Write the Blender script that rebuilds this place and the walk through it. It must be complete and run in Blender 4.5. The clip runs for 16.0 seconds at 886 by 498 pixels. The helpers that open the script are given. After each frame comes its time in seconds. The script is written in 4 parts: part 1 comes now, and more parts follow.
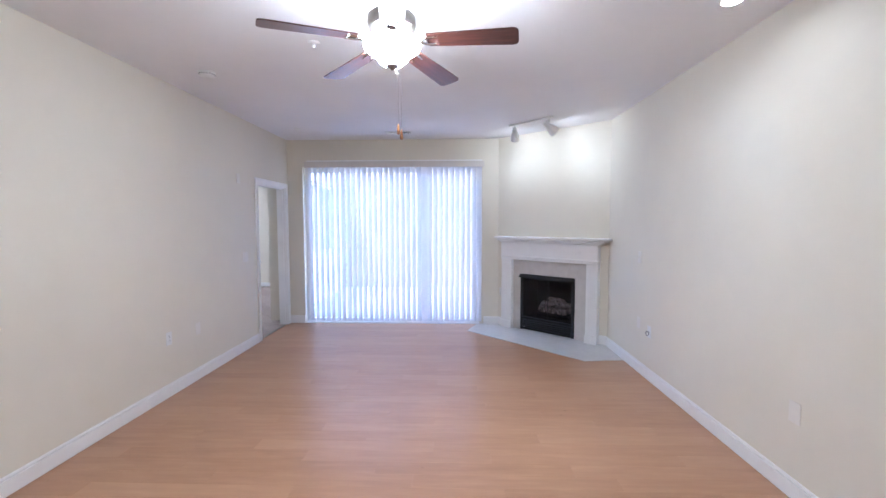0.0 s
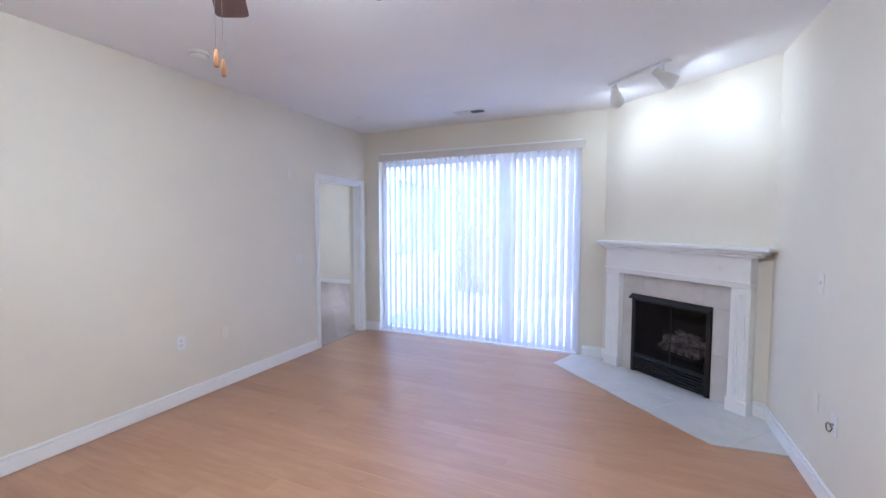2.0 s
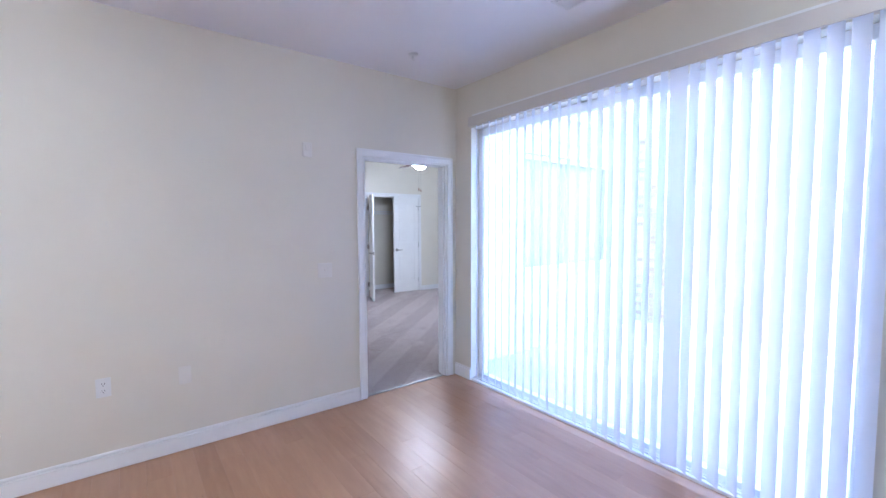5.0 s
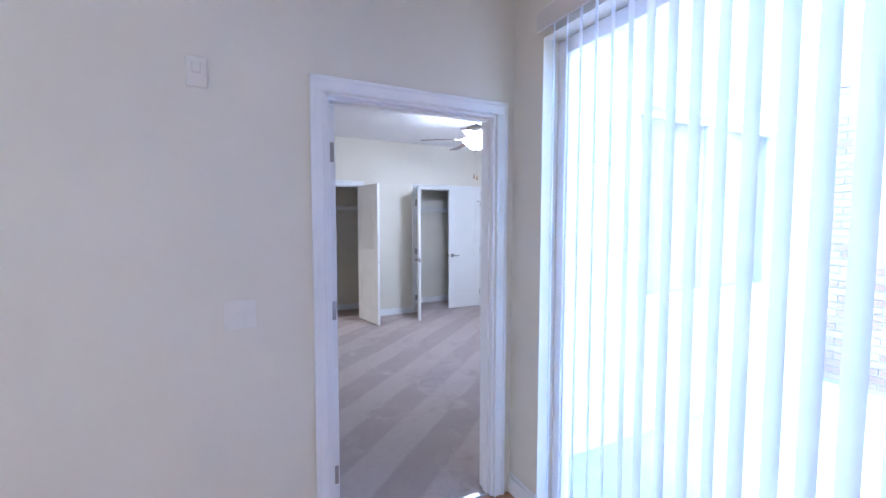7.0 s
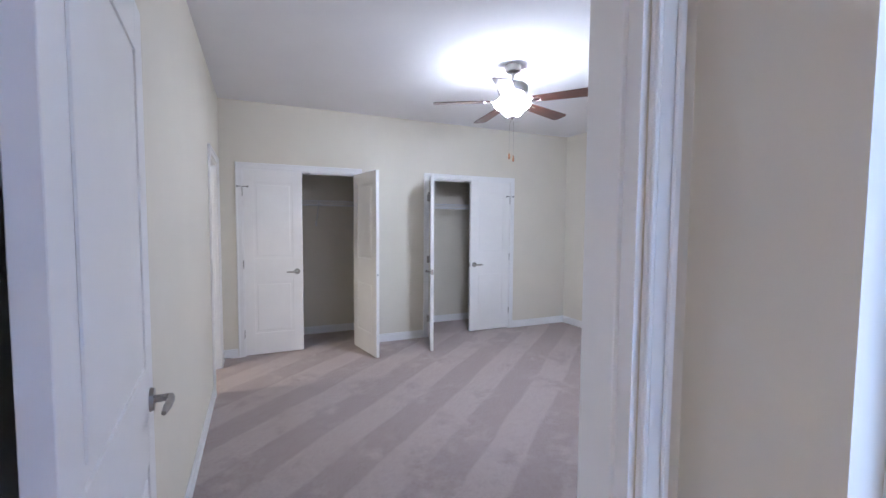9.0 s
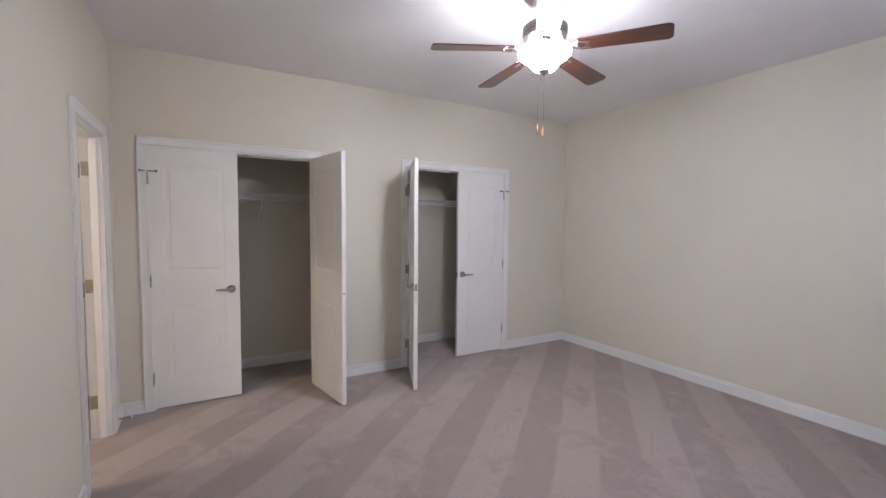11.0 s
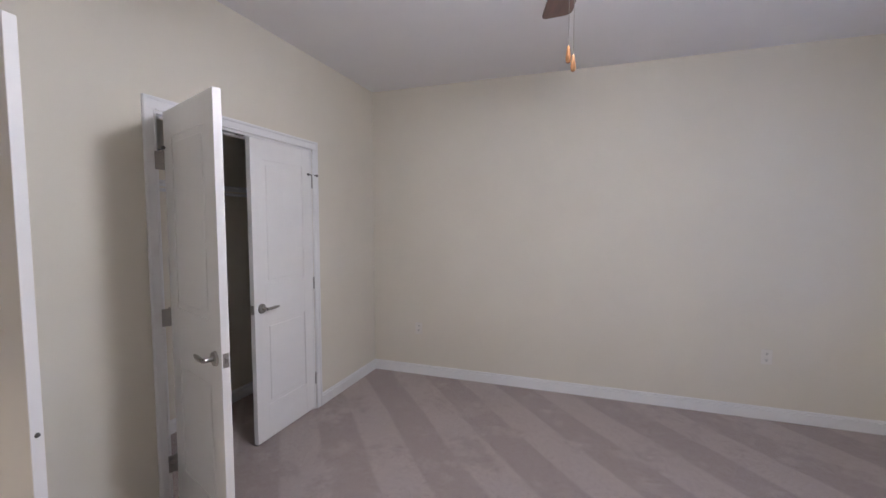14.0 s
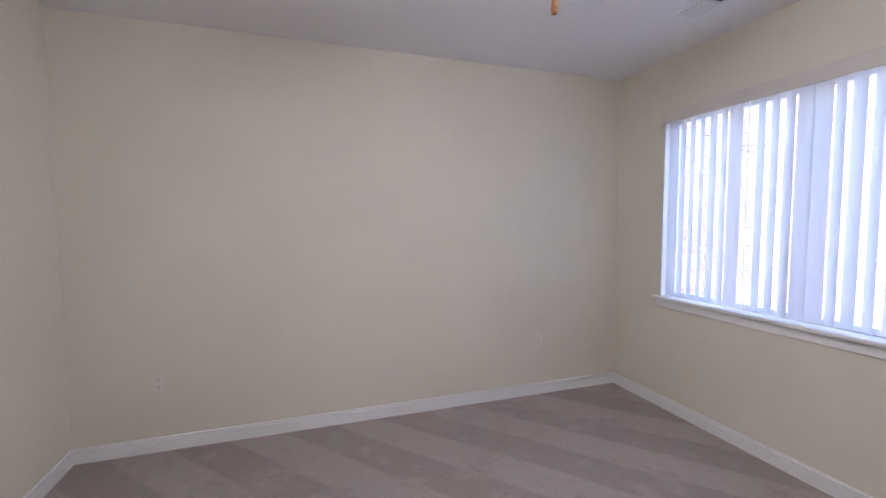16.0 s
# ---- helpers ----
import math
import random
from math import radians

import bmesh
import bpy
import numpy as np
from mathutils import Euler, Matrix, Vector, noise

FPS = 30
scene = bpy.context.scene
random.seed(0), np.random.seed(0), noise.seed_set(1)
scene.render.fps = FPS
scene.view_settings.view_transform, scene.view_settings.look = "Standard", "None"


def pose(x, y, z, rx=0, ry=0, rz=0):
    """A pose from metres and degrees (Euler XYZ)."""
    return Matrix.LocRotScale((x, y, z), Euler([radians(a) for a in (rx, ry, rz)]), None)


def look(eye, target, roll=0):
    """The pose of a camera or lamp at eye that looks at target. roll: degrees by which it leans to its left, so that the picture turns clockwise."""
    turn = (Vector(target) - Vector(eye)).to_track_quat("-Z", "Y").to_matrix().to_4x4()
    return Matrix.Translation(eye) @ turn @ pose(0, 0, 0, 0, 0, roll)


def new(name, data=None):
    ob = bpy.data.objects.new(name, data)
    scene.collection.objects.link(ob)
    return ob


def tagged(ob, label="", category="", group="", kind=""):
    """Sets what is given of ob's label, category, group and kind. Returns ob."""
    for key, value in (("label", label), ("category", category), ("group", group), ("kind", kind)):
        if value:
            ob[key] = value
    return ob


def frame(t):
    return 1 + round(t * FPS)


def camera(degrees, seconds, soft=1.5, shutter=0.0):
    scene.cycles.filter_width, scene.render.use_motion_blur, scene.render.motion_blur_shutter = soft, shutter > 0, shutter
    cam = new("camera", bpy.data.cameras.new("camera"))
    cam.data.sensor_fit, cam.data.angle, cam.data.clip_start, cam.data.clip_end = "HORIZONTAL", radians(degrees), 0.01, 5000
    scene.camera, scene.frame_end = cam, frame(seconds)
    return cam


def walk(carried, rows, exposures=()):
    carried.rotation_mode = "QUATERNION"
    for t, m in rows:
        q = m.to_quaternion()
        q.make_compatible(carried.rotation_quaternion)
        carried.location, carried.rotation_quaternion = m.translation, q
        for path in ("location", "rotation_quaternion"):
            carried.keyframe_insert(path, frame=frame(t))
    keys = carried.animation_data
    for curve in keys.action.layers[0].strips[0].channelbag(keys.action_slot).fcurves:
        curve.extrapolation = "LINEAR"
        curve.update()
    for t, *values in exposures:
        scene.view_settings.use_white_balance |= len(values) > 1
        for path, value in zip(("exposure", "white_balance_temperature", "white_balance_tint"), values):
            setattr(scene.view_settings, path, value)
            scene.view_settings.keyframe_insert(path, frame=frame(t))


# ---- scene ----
cam = camera(93.4, 16.0)
PATH = [
    (0, (0.094, -0.142, 1.533), (0.03, 1.853, 1.404), -0.1),
    (0.5, (0.39, 0.133, 1.526), (0.133, 2.112, 1.396), -0.1),
    (1, (0.631, 0.436, 1.512), (0.178, 2.38, 1.387), -0.1),
    (1.5, (0.778, 0.758, 1.514), (0.165, 2.658, 1.391), 0.1),
    (2, (0.957, 1.145, 1.515), (0.146, 2.969, 1.39), 0.0),
    (2.5, (1.034, 1.536, 1.507), (0.077, 3.288, 1.382), 0.2),
    (3, (1.122, 1.964, 1.524), (0.01, 3.621, 1.389), 0.1),
    (3.5, (1.106, 2.343, 1.522), (-0.139, 3.902, 1.389), 0.1),
    (4, (1.044, 2.746, 1.523), (-0.332, 4.191, 1.389), 0.1),
    (4.5, (0.887, 3.12, 1.496), (-0.599, 4.452, 1.369), -0.1),
    (5, (0.73, 3.541, 1.486), (-0.865, 4.742, 1.362), -0.2),
    (7.5, (-0.979, 4.979, 1.487), (-2.781, 5.837, 1.362), 0.3),
    (8, (-1.32, 5.183, 1.477), (-3.135, 6.015, 1.357), 0.5),
    (8.5, (-1.646, 5.302, 1.462), (-3.471, 6.112, 1.344), 0.4),
    (11, (-3.053, 5.614, 1.471), (-4.786, 6.605, 1.352), 0.5),
    (11.5, (-3.373, 5.632, 1.495), (-4.983, 6.811, 1.366), 0.7),
    (12, (-3.67, 5.686, 1.502), (-5.142, 7.033, 1.373), 0.5),
    (12.5, (-4.008, 5.705, 1.469), (-5.302, 7.225, 1.351), 0.2),
    (13, (-4.332, 5.751, 1.475), (-5.439, 7.412, 1.356), 0.3),
    (13.5, (-4.587, 5.815, 1.453), (-5.51, 7.586, 1.344), -0.0),
    (14, (-4.867, 5.89, 1.5), (-5.53, 7.772, 1.366), -0.0),
    (14.5, (-5.085, 5.947, 1.467), (-5.412, 7.917, 1.348), 0.0),
    (15, (-5.295, 6.099, 1.516), (-5.275, 8.094, 1.376), -0.1),
    (15.5, (-5.455, 6.281, 1.506), (-5.106, 8.246, 1.379), -0.2),
    (16, (-5.503, 6.482, 1.508), (-4.87, 8.374, 1.375), -0.2),
]
EXPOSURES = [(0.0, 4.64, 5100, 11), (2.5, 4.72, 4900, 10), (5.0, 4.8, 4800, 11), (8.0, 4.76, 4720, 13), (8.7, 4.6, 4950, 12.5), (10.8, 4.27, 5700, 16), (16.0, 4.12, 5700, 16)]
walk(cam, [(t, look(eye, target, roll)) for t, eye, target, roll in PATH], EXPOSURES)

# ---- light and exposure ----
world = bpy.data.worlds.new("world")
scene.world = world
world.use_nodes = True
wn = world.node_tree.nodes
sky = wn.new("ShaderNodeTexSky")
sky.sky_type = "NISHITA"
sky.sun_disc = False
sky.dust_density = 1.6
sky.sun_elevation = radians(68)
sky.sun_rotation = radians(215)
wn["Background"].inputs[1].default_value = 0.098
world.node_tree.links.new(sky.outputs[0], wn["Background"].inputs[0])
sun_data = bpy.data.lights.new("sun", "SUN")
sun_data.energy, sun_data.angle, sun_data.color = 0.6, radians(5), (1.0, 0.95, 0.88)
sun = new("sun", sun_data)
sun.matrix_world = look((-5, -7, 12), (-5 + math.sin(radians(35)) * 5, -7 + math.cos(radians(35)) * 5, 12 - 5 * math.tan(radians(68))))

FAN_GLOW_LIVING, FAN_GLOW_BEDROOM = 8.0, 6.8
LIVING_COLOUR, BEDROOM_COLOUR = (1.0, 0.93, 0.83), (1.0, 0.95, 0.90)
SPOT_WATTS, CEILING_SPOT_WATTS, BATH_WATTS = 0.19, 0.9, 1.6

# ---- plan (metres) ----
CEIL = 2.75
XW, XE, YS, YN = -2.43, 1.955, -2.4, 6.075         # living room
BW, BE, BS, BN = -6.90, -2.795, 5.04, 9.588        # bedroom
XB = -2.542                                        # bedroom face of the shared wall
D0, D1, DH = 5.104, 5.966, 2.035                   # entry door opening
FA = Vector((0.715, 6.075, 0))                       # corner of the angled chimney wall
FANGLE = math.atan2(5.0 - 6.075, 1.955 - 0.715)
FLEN = math.hypot(1.24, 1.075)


# ---- materials ----
def nodes_of(name):
    m = bpy.data.materials.new(name)
    m.use_nodes = True
    nt = m.node_tree
    return m, nt, nt.nodes["Principled BSDF"]


def mixed(nt, a, b, fac):
    mx = nt.nodes.new("ShaderNodeMix")
    mx.data_type = "RGBA"
    for s, v in ((mx.inputs[6], a), (mx.inputs[7], b)):
        if isinstance(v, tuple):
            s.default_value = (*v, 1)
        else:
            nt.links.new(v, s)
    if isinstance(fac, float):
        mx.inputs[0].default_value = fac
    else:
        nt.links.new(fac, mx.inputs[0])
    return mx.outputs[2]


def coords(nt, kind="Object", scale=(1, 1, 1), rz=0.0):
    tc = nt.nodes.new("ShaderNodeTexCoord")
    mp = nt.nodes.new("ShaderNodeMapping")
    mp.inputs["Scale"].default_value = scale
    mp.inputs["Rotation"].default_value = (0, 0, rz)
    if kind == "World":
        g = nt.nodes.new("ShaderNodeNewGeometry")
        nt.links.new(g.outputs["Position"], mp.inputs[0])
    else:
        nt.links.new(tc.outputs[kind], mp.inputs[0])
    return mp.outputs[0]


def noise_tex(nt, vec, scale, detail=4, rough=0.6, w=None):
    n = nt.nodes.new("ShaderNodeTexNoise")
    n.inputs["Scale"].default_value = scale
    n.inputs["Detail"].default_value = detail
    n.inputs["Roughness"].default_value = rough
    nt.links.new(vec, n.inputs["Vector"])
    return n.outputs["Fac"]


def ramp(nt, fac, lo, hi, a=(0, 0, 0), b=(1, 1, 1)):
    r = nt.nodes.new("ShaderNodeValToRGB")
    r.color_ramp.elements[0].position, r.color_ramp.elements[1].position = lo, hi
    r.color_ramp.elements[0].color, r.color_ramp.elements[1].color = (*a, 1), (*b, 1)
    nt.links.new(fac, r.inputs[0])
    return r.outputs[0]


def bumped(nt, bsdf, height, strength, dist):
    b = nt.nodes.new("ShaderNodeBump")
    b.inputs["Strength"].default_value = strength
    b.inputs["Distance"].default_value = dist
    nt.links.new(height, b.inputs["Height"])
    nt.links.new(b.outputs[0], bsdf.inputs["Normal"])


def plain(name, c, rough=0.5, metal=0.0, var=0.06, big=1.5, fine=60.0, bump=0.1, dist=0.0006, rvar=0.1, kind="World"):
    """Paint, metal or plastic: large stains, fine grain, and relief."""
    m, nt, b = nodes_of(name)
    v = coords(nt, kind)
    n1 = noise_tex(nt, v, big, 5)
    n2 = noise_tex(nt, v, fine, 3)
    dark = tuple(x * (1 - 2 * var) for x in c)
    lite = tuple(min(1, x * (1 + var)) for x in c)
    col = mixed(nt, dark, lite, ramp(nt, n1, 0.3, 0.7))
    col = mixed(nt, col, dark, ramp(nt, n2, 0.62, 0.85, (0, 0, 0), (0.35, 0.35, 0.35)))
    nt.links.new(col, b.inputs["Base Color"])
    b.inputs["Metallic"].default_value = metal
    rr = nt.nodes.new("ShaderNodeMapRange")
    rr.inputs["To Min"].default_value, rr.inputs["To Max"].default_value = max(0.02, rough - rvar), min(1, rough + rvar)
    nt.links.new(n1, rr.inputs[0])
    nt.links.new(rr.outputs[0], b.inputs["Roughness"])
    if bump:
        bumped(nt, b, n2, bump, dist)
    return m


M = {}
M["wall"] = plain("wall_paint", (0.76, 0.715, 0.61), 0.62, var=0.025, big=0.9, fine=140, bump=0.18, dist=0.0008)
M["ceiling"] = plain("ceiling_paint", (0.86, 0.85, 0.855), 0.8, var=0.02, big=0.8, fine=160, bump=0.25, dist=0.001)
M["trim"] = plain("white_trim_paint", (0.88, 0.875, 0.865), 0.32, var=0.02, big=3, fine=90, bump=0.05)
M["door"] = plain("white_door_paint", (0.88, 0.87, 0.85), 0.38, var=0.02, big=2.5, fine=70, bump=0.07)
M["plastic"] = plain("white_plastic", (0.78, 0.78, 0.76), 0.35, var=0.02, big=8, fine=200, bump=0.02)
M["wire"] = plain("white_coated_wire", (0.75, 0.75, 0.75), 0.35, var=0.03, big=8, fine=100, bump=0)
M["nickel"] = plain("brushed_nickel", (0.40, 0.38, 0.355), 0.30, 1.0, var=0.06, big=12, fine=300, bump=0.05)
M["chrome"] = plain("polished_nickel", (0.75, 0.74, 0.72), 0.14, 1.0, var=0.03, big=10, fine=200, bump=0)
M["black"] = plain("black_stove_metal", (0.018, 0.018, 0.02), 0.38, 0.3, var=0.15, big=6, fine=120, bump=0.05)
M["soot"] = plain("sooty_firebox_brick", (0.02, 0.02, 0.021), 0.9, var=0.25, big=7, fine=60, bump=0.4, dist=0.003)
# near-black that paints the shade inside openings
M["dark"] = plain("opening_shade", (0.03, 0.03, 0.035), 0.9, var=0.1, bump=0)
M["fob"] = plain("light_wood_pull", (0.38, 0.18, 0.07), 0.4, var=0.12, big=40, fine=200, bump=0.05)
M["concrete"] = plain("pale_concrete", (0.53, 0.52, 0.50), 0.9, var=0.08, big=1.2, fine=60, bump=0.4, dist=0.002)
M["mortar"] = plain("mortar", (0.60, 0.58, 0.54), 0.95, var=0.08, big=3, fine=90, bump=0.4, dist=0.002)
M["siding"] = plain("white_siding", (0.78, 0.78, 0.76), 0.55, var=0.03, big=1.5, fine=40, bump=0.1)
M["grass"] = plain("lawn", (0.09, 0.14, 0.04), 0.95, var=0.3, big=0.8, fine=30, bump=0.8, dist=0.02)
M["tilebath"] = plain("beige_bath_floor", (0.55, 0.47, 0.36), 0.35, var=0.06, big=4, fine=60, bump=0.05)
M["hook"] = plain("grey_steel", (0.20, 0.195, 0.19), 0.35, 1.0, var=0.08, big=20, fine=200, bump=0)


def laminate():
    m, nt, b = nodes_of("honey_laminate")
    tc = nt.nodes.new("ShaderNodeTexCoord")
    oi = nt.nodes.new("ShaderNodeObjectInfo")
    sc = nt.nodes.new("ShaderNodeVectorMath"); sc.operation = "SCALE"
    cb = nt.nodes.new("ShaderNodeCombineXYZ")
    for i in range(3):
        nt.links.new(oi.outputs["Random"], cb.inputs[i])
    nt.links.new(cb.outputs[0], sc.inputs[0]); sc.inputs["Scale"].default_value = 37.0
    ad = nt.nodes.new("ShaderNodeVectorMath"); ad.operation = "ADD"
    nt.links.new(tc.outputs["Object"], ad.inputs[0]); nt.links.new(sc.outputs[0], ad.inputs[1])
    mp = nt.nodes.new("ShaderNodeMapping"); mp.inputs["Scale"].default_value = (1.3, 11, 1)
    nt.links.new(ad.outputs[0], mp.inputs[0])
    grain = noise_tex(nt, mp.outputs[0], 2.4, 5, 0.6)
    mp2 = nt.nodes.new("ShaderNodeMapping"); mp2.inputs["Scale"].default_value = (2.0, 5, 1)
    nt.links.new(ad.outputs[0], mp2.inputs[0])
    cloud = noise_tex(nt, mp2.outputs[0], 1.5, 3)
    col = mixed(nt, (0.37, 0.20, 0.112), (0.465, 0.268, 0.153), ramp(nt, grain, 0.28, 0.72))
    col = mixed(nt, col, (0.355, 0.187, 0.102), ramp(nt, cloud, 0.42, 0.80, (0, 0, 0), (0.6, 0.6, 0.6)))
    tone = nt.nodes.new("ShaderNodeMapRange"); tone.inputs["To Min"].default_value, tone.inputs["To Max"].default_value = 0.0, 0.32
    nt.links.new(oi.outputs["Random"], tone.inputs[0])
    col = mixed(nt, col, (0.58, 0.35, 0.21), tone.outputs[0])
    # small knots
    vo = nt.nodes.new("ShaderNodeTexVoronoi"); vo.inputs["Scale"].default_value = 2.6
    mp3 = nt.nodes.new("ShaderNodeMapping"); mp3.inputs["Scale"].default_value = (1.0, 2.2, 1)
    nt.links.new(ad.outputs[0], mp3.inputs[0]); nt.links.new(mp3.outputs[0], vo.inputs["Vector"])
    col = mixed(nt, col, (0.10, 0.045, 0.02), ramp(nt, vo.outputs["Distance"], 0.010, 0.035, (0.7, 0.7, 0.7), (0, 0, 0)))
    nt.links.new(col, b.inputs["Base Color"])
    rr = nt.nodes.new("ShaderNodeMapRange"); rr.inputs["To Min"].default_value, rr.inputs["To Max"].default_value = 0.288, 0.35
    nt.links.new(grain, rr.inputs[0]); nt.links.new(rr.outputs[0], b.inputs["Roughness"])
    w = coords(nt, "World", (1.0, 6.0, 1.0))
    wav = noise_tex(nt, w, 3.0, 2)
    bumped(nt, b, wav, 0.14, 0.0012)
    return m


def carpet():
    m, nt, b = nodes_of("taupe_cut_pile_carpet")
    g = nt.nodes.new("ShaderNodeNewGeometry")
    # vacuum strokes: bands of nap laid to and fro
    warp = nt.nodes.new("ShaderNodeTexNoise"); warp.inputs["Scale"].default_value = 1.1; warp.inputs["Detail"].default_value = 3
    nt.links.new(g.outputs["Position"], warp.inputs["Vector"])
    dot = nt.nodes.new("ShaderNodeVectorMath"); dot.operation = "DOT_PRODUCT"
    dot.inputs[1].default_value = (math.sin(radians(49)), math.cos(radians(49)), 0)
    nt.links.new(g.outputs["Position"], dot.inputs[0])
    ma = nt.nodes.new("ShaderNodeMath"); ma.operation = "MULTIPLY_ADD"; ma.inputs[1].default_value = 0.07
    nt.links.new(warp.outputs["Fac"], ma.inputs[0]); nt.links.new(dot.outputs["Value"], ma.inputs[2])
    fr = nt.nodes.new("ShaderNodeMath"); fr.operation = "MULTIPLY_ADD"; fr.inputs[1].default_value = 2 * math.pi / 0.524; fr.inputs[2].default_value = -2 * math.pi * 0.725 / 0.524
    nt.links.new(ma.outputs[0], fr.inputs[0])
    si = nt.nodes.new("ShaderNodeMath"); si.operation = "SINE"
    nt.links.new(fr.outputs[0], si.inputs[0])
    band = nt.nodes.new("ShaderNodeMapRange"); band.inputs["From Min"].default_value, band.inputs["From Max"].default_value = -0.14, 0.14
    nt.links.new(si.outputs[0], band.inputs[0])
    # scuffed patches where the strokes break up
    patch = noise_tex(nt, g.outputs["Position"], 2.6, 5, 0.62)
    scuff = noise_tex(nt, g.outputs["Position"], 7.0, 4, 0.6)
    fine = noise_tex(nt, g.outputs["Position"], 420.0, 2, 0.7)
    mid = noise_tex(nt, g.outputs["Position"], 38.0, 5, 0.75)
    mask = ramp(nt, patch, 0.38, 0.50)
    f = mixed(nt, ramp(nt, scuff, 0.42, 0.6), band.outputs[0], mask)
    col = mixed(nt, (0.36, 0.287, 0.259), (0.455, 0.378, 0.344), f)
    col = mixed(nt, col, (0.20, 0.15, 0.13), ramp(nt, mid, 0.5, 0.9, (0, 0, 0), (0.75, 0.75, 0.75)))
    col = mixed(nt, col, (0.16, 0.12, 0.10), ramp(nt, fine, 0.55, 0.8, (0, 0, 0), (0.5, 0.5, 0.5)))
    nt.links.new(col, b.inputs["Base Color"])
    b.inputs["Roughness"].default_value = 1.0
    b.inputs["Sheen Weight"].default_value = 0.25
    b.inputs["Sheen Roughness"].default_value = 0.6
    hs = nt.nodes.new("ShaderNodeMath"); hs.operation = "MULTIPLY_ADD"; hs.inputs[1].default_value = 1.5
    nt.links.new(mid, hs.inputs[0]); nt.links.new(fine, hs.inputs[2])
    bumped(nt, b, hs.outputs[0], 0.9, 0.006)
    return m


def slat_vinyl():
    m, nt, b = nodes_of("white_vinyl_slat")
    v = coords(nt, "Object", (1, 1, 1))
    n = noise_tex(nt, v, 6, 3)
    col = mixed(nt, (0.77, 0.77, 0.80), (0.83, 0.83, 0.86), n)
    nt.links.new(col, b.inputs["Base Color"])
    b.inputs["Roughness"].default_value = 0.42
    tr = nt.nodes.new("ShaderNodeBsdfTranslucent")
    tr.inputs[0].default_value = (0.80, 0.82, 0.90, 1)
    mx = nt.nodes.new("ShaderNodeMixShader"); mx.inputs[0].default_value = 0.27
    nt.links.new(b.outputs[0], mx.inputs[1]); nt.links.new(tr.outputs[0], mx.inputs[2])
    nt.links.new(mx.outputs[0], nt.nodes["Material Output"].inputs[0])
    return m


def glass(name, tint, rough=0.0, face=0.035):
    m, nt, b = nodes_of(name)
    tb = nt.nodes.new("ShaderNodeBsdfTransparent"); tb.inputs[0].default_value = (*tint, 1)
    gl = nt.nodes.new("ShaderNodeBsdfGlossy"); gl.inputs["Roughness"].default_value = rough
    lw = nt.nodes.new("ShaderNodeLayerWeight"); lw.inputs[0].default_value = 0.5
    pw = nt.nodes.new("ShaderNodeMath"); pw.operation = "POWER"; pw.inputs[1].default_value = 5.0
    nt.links.new(lw.outputs["Facing"], pw.inputs[0])
    fr = nt.nodes.new("ShaderNodeMath"); fr.operation = "MULTIPLY_ADD"; fr.inputs[1].default_value, fr.inputs[2].default_value = 0.9, face
    nt.links.new(pw.outputs[0], fr.inputs[0])
    mx = nt.nodes.new("ShaderNodeMixShader")
    nt.links.new(fr.outputs[0], mx.inputs[0]); nt.links.new(tb.outputs[0], mx.inputs[1]); nt.links.new(gl.outputs[0], mx.inputs[2])
    nt.links.new(mx.outputs[0], nt.nodes["Material Output"].inputs[0])
    return m


def glow(name, c, strength):
    m, nt, b = nodes_of(name)
    b.inputs["Base Color"].default_value = (0.85, 0.85, 0.82, 1)
    b.inputs["Roughness"].default_value = 0.3
    b.inputs["Emission Color"].default_value = (*c, 1)
    b.inputs["Emission Strength"].default_value = strength
    return m


def marble(name, a, bcol, vein):
    m, nt, b = nodes_of(name)
    oi = nt.nodes.new("ShaderNodeObjectInfo")
    g = nt.nodes.new("ShaderNodeNewGeometry")
    ad = nt.nodes.new("ShaderNodeVectorMath"); ad.operation = "MULTIPLY_ADD"
    ad.inputs[1].default_value = (1, 1, 1)
    cb = nt.nodes.new("ShaderNodeCombineXYZ")
    nt.links.new(oi.outputs["Random"], cb.inputs[0]); nt.links.new(oi.outputs["Random"], cb.inputs[2])
    nt.links.new(g.outputs["Position"], ad.inputs[0]); nt.links.new(cb.outputs[0], ad.inputs[2])
    n1 = noise_tex(nt, ad.outputs[0], 5, 6, 0.65)
    n2 = noise_tex(nt, ad.outputs[0], 14, 6, 0.7)
    col = mixed(nt, a, bcol, ramp(nt, n1, 0.3, 0.7))
    col = mixed(nt, col, vein, ramp(nt, n2, 0.55, 0.75, (0, 0, 0), (0.45, 0.45, 0.45)))
    nt.links.new(col, b.inputs["Base Color"])
    b.inputs["Roughness"].default_value = 0.28
    bumped(nt, b, n2, 0.05, 0.0008)
    return m


def blade_wood():
    m, nt, b = nodes_of("mahogany_blade")
    v = coords(nt, "Object", (2, 26, 4))
    n = noise_tex(nt, v, 2.0, 7, 0.65)
    col = mixed(nt, (0.050, 0.016, 0.011), (0.135, 0.044, 0.028), ramp(nt, n, 0.3, 0.7))
    nt.links.new(col, b.inputs["Base Color"])
    b.inputs["Roughness"].default_value = 0.30
    b.inputs["Coat Weight"].default_value = 0.6
    b.inputs["Coat Roughness"].default_value = 0.16
    bumped(nt, b, n, 0.08, 0.0006)
    return m


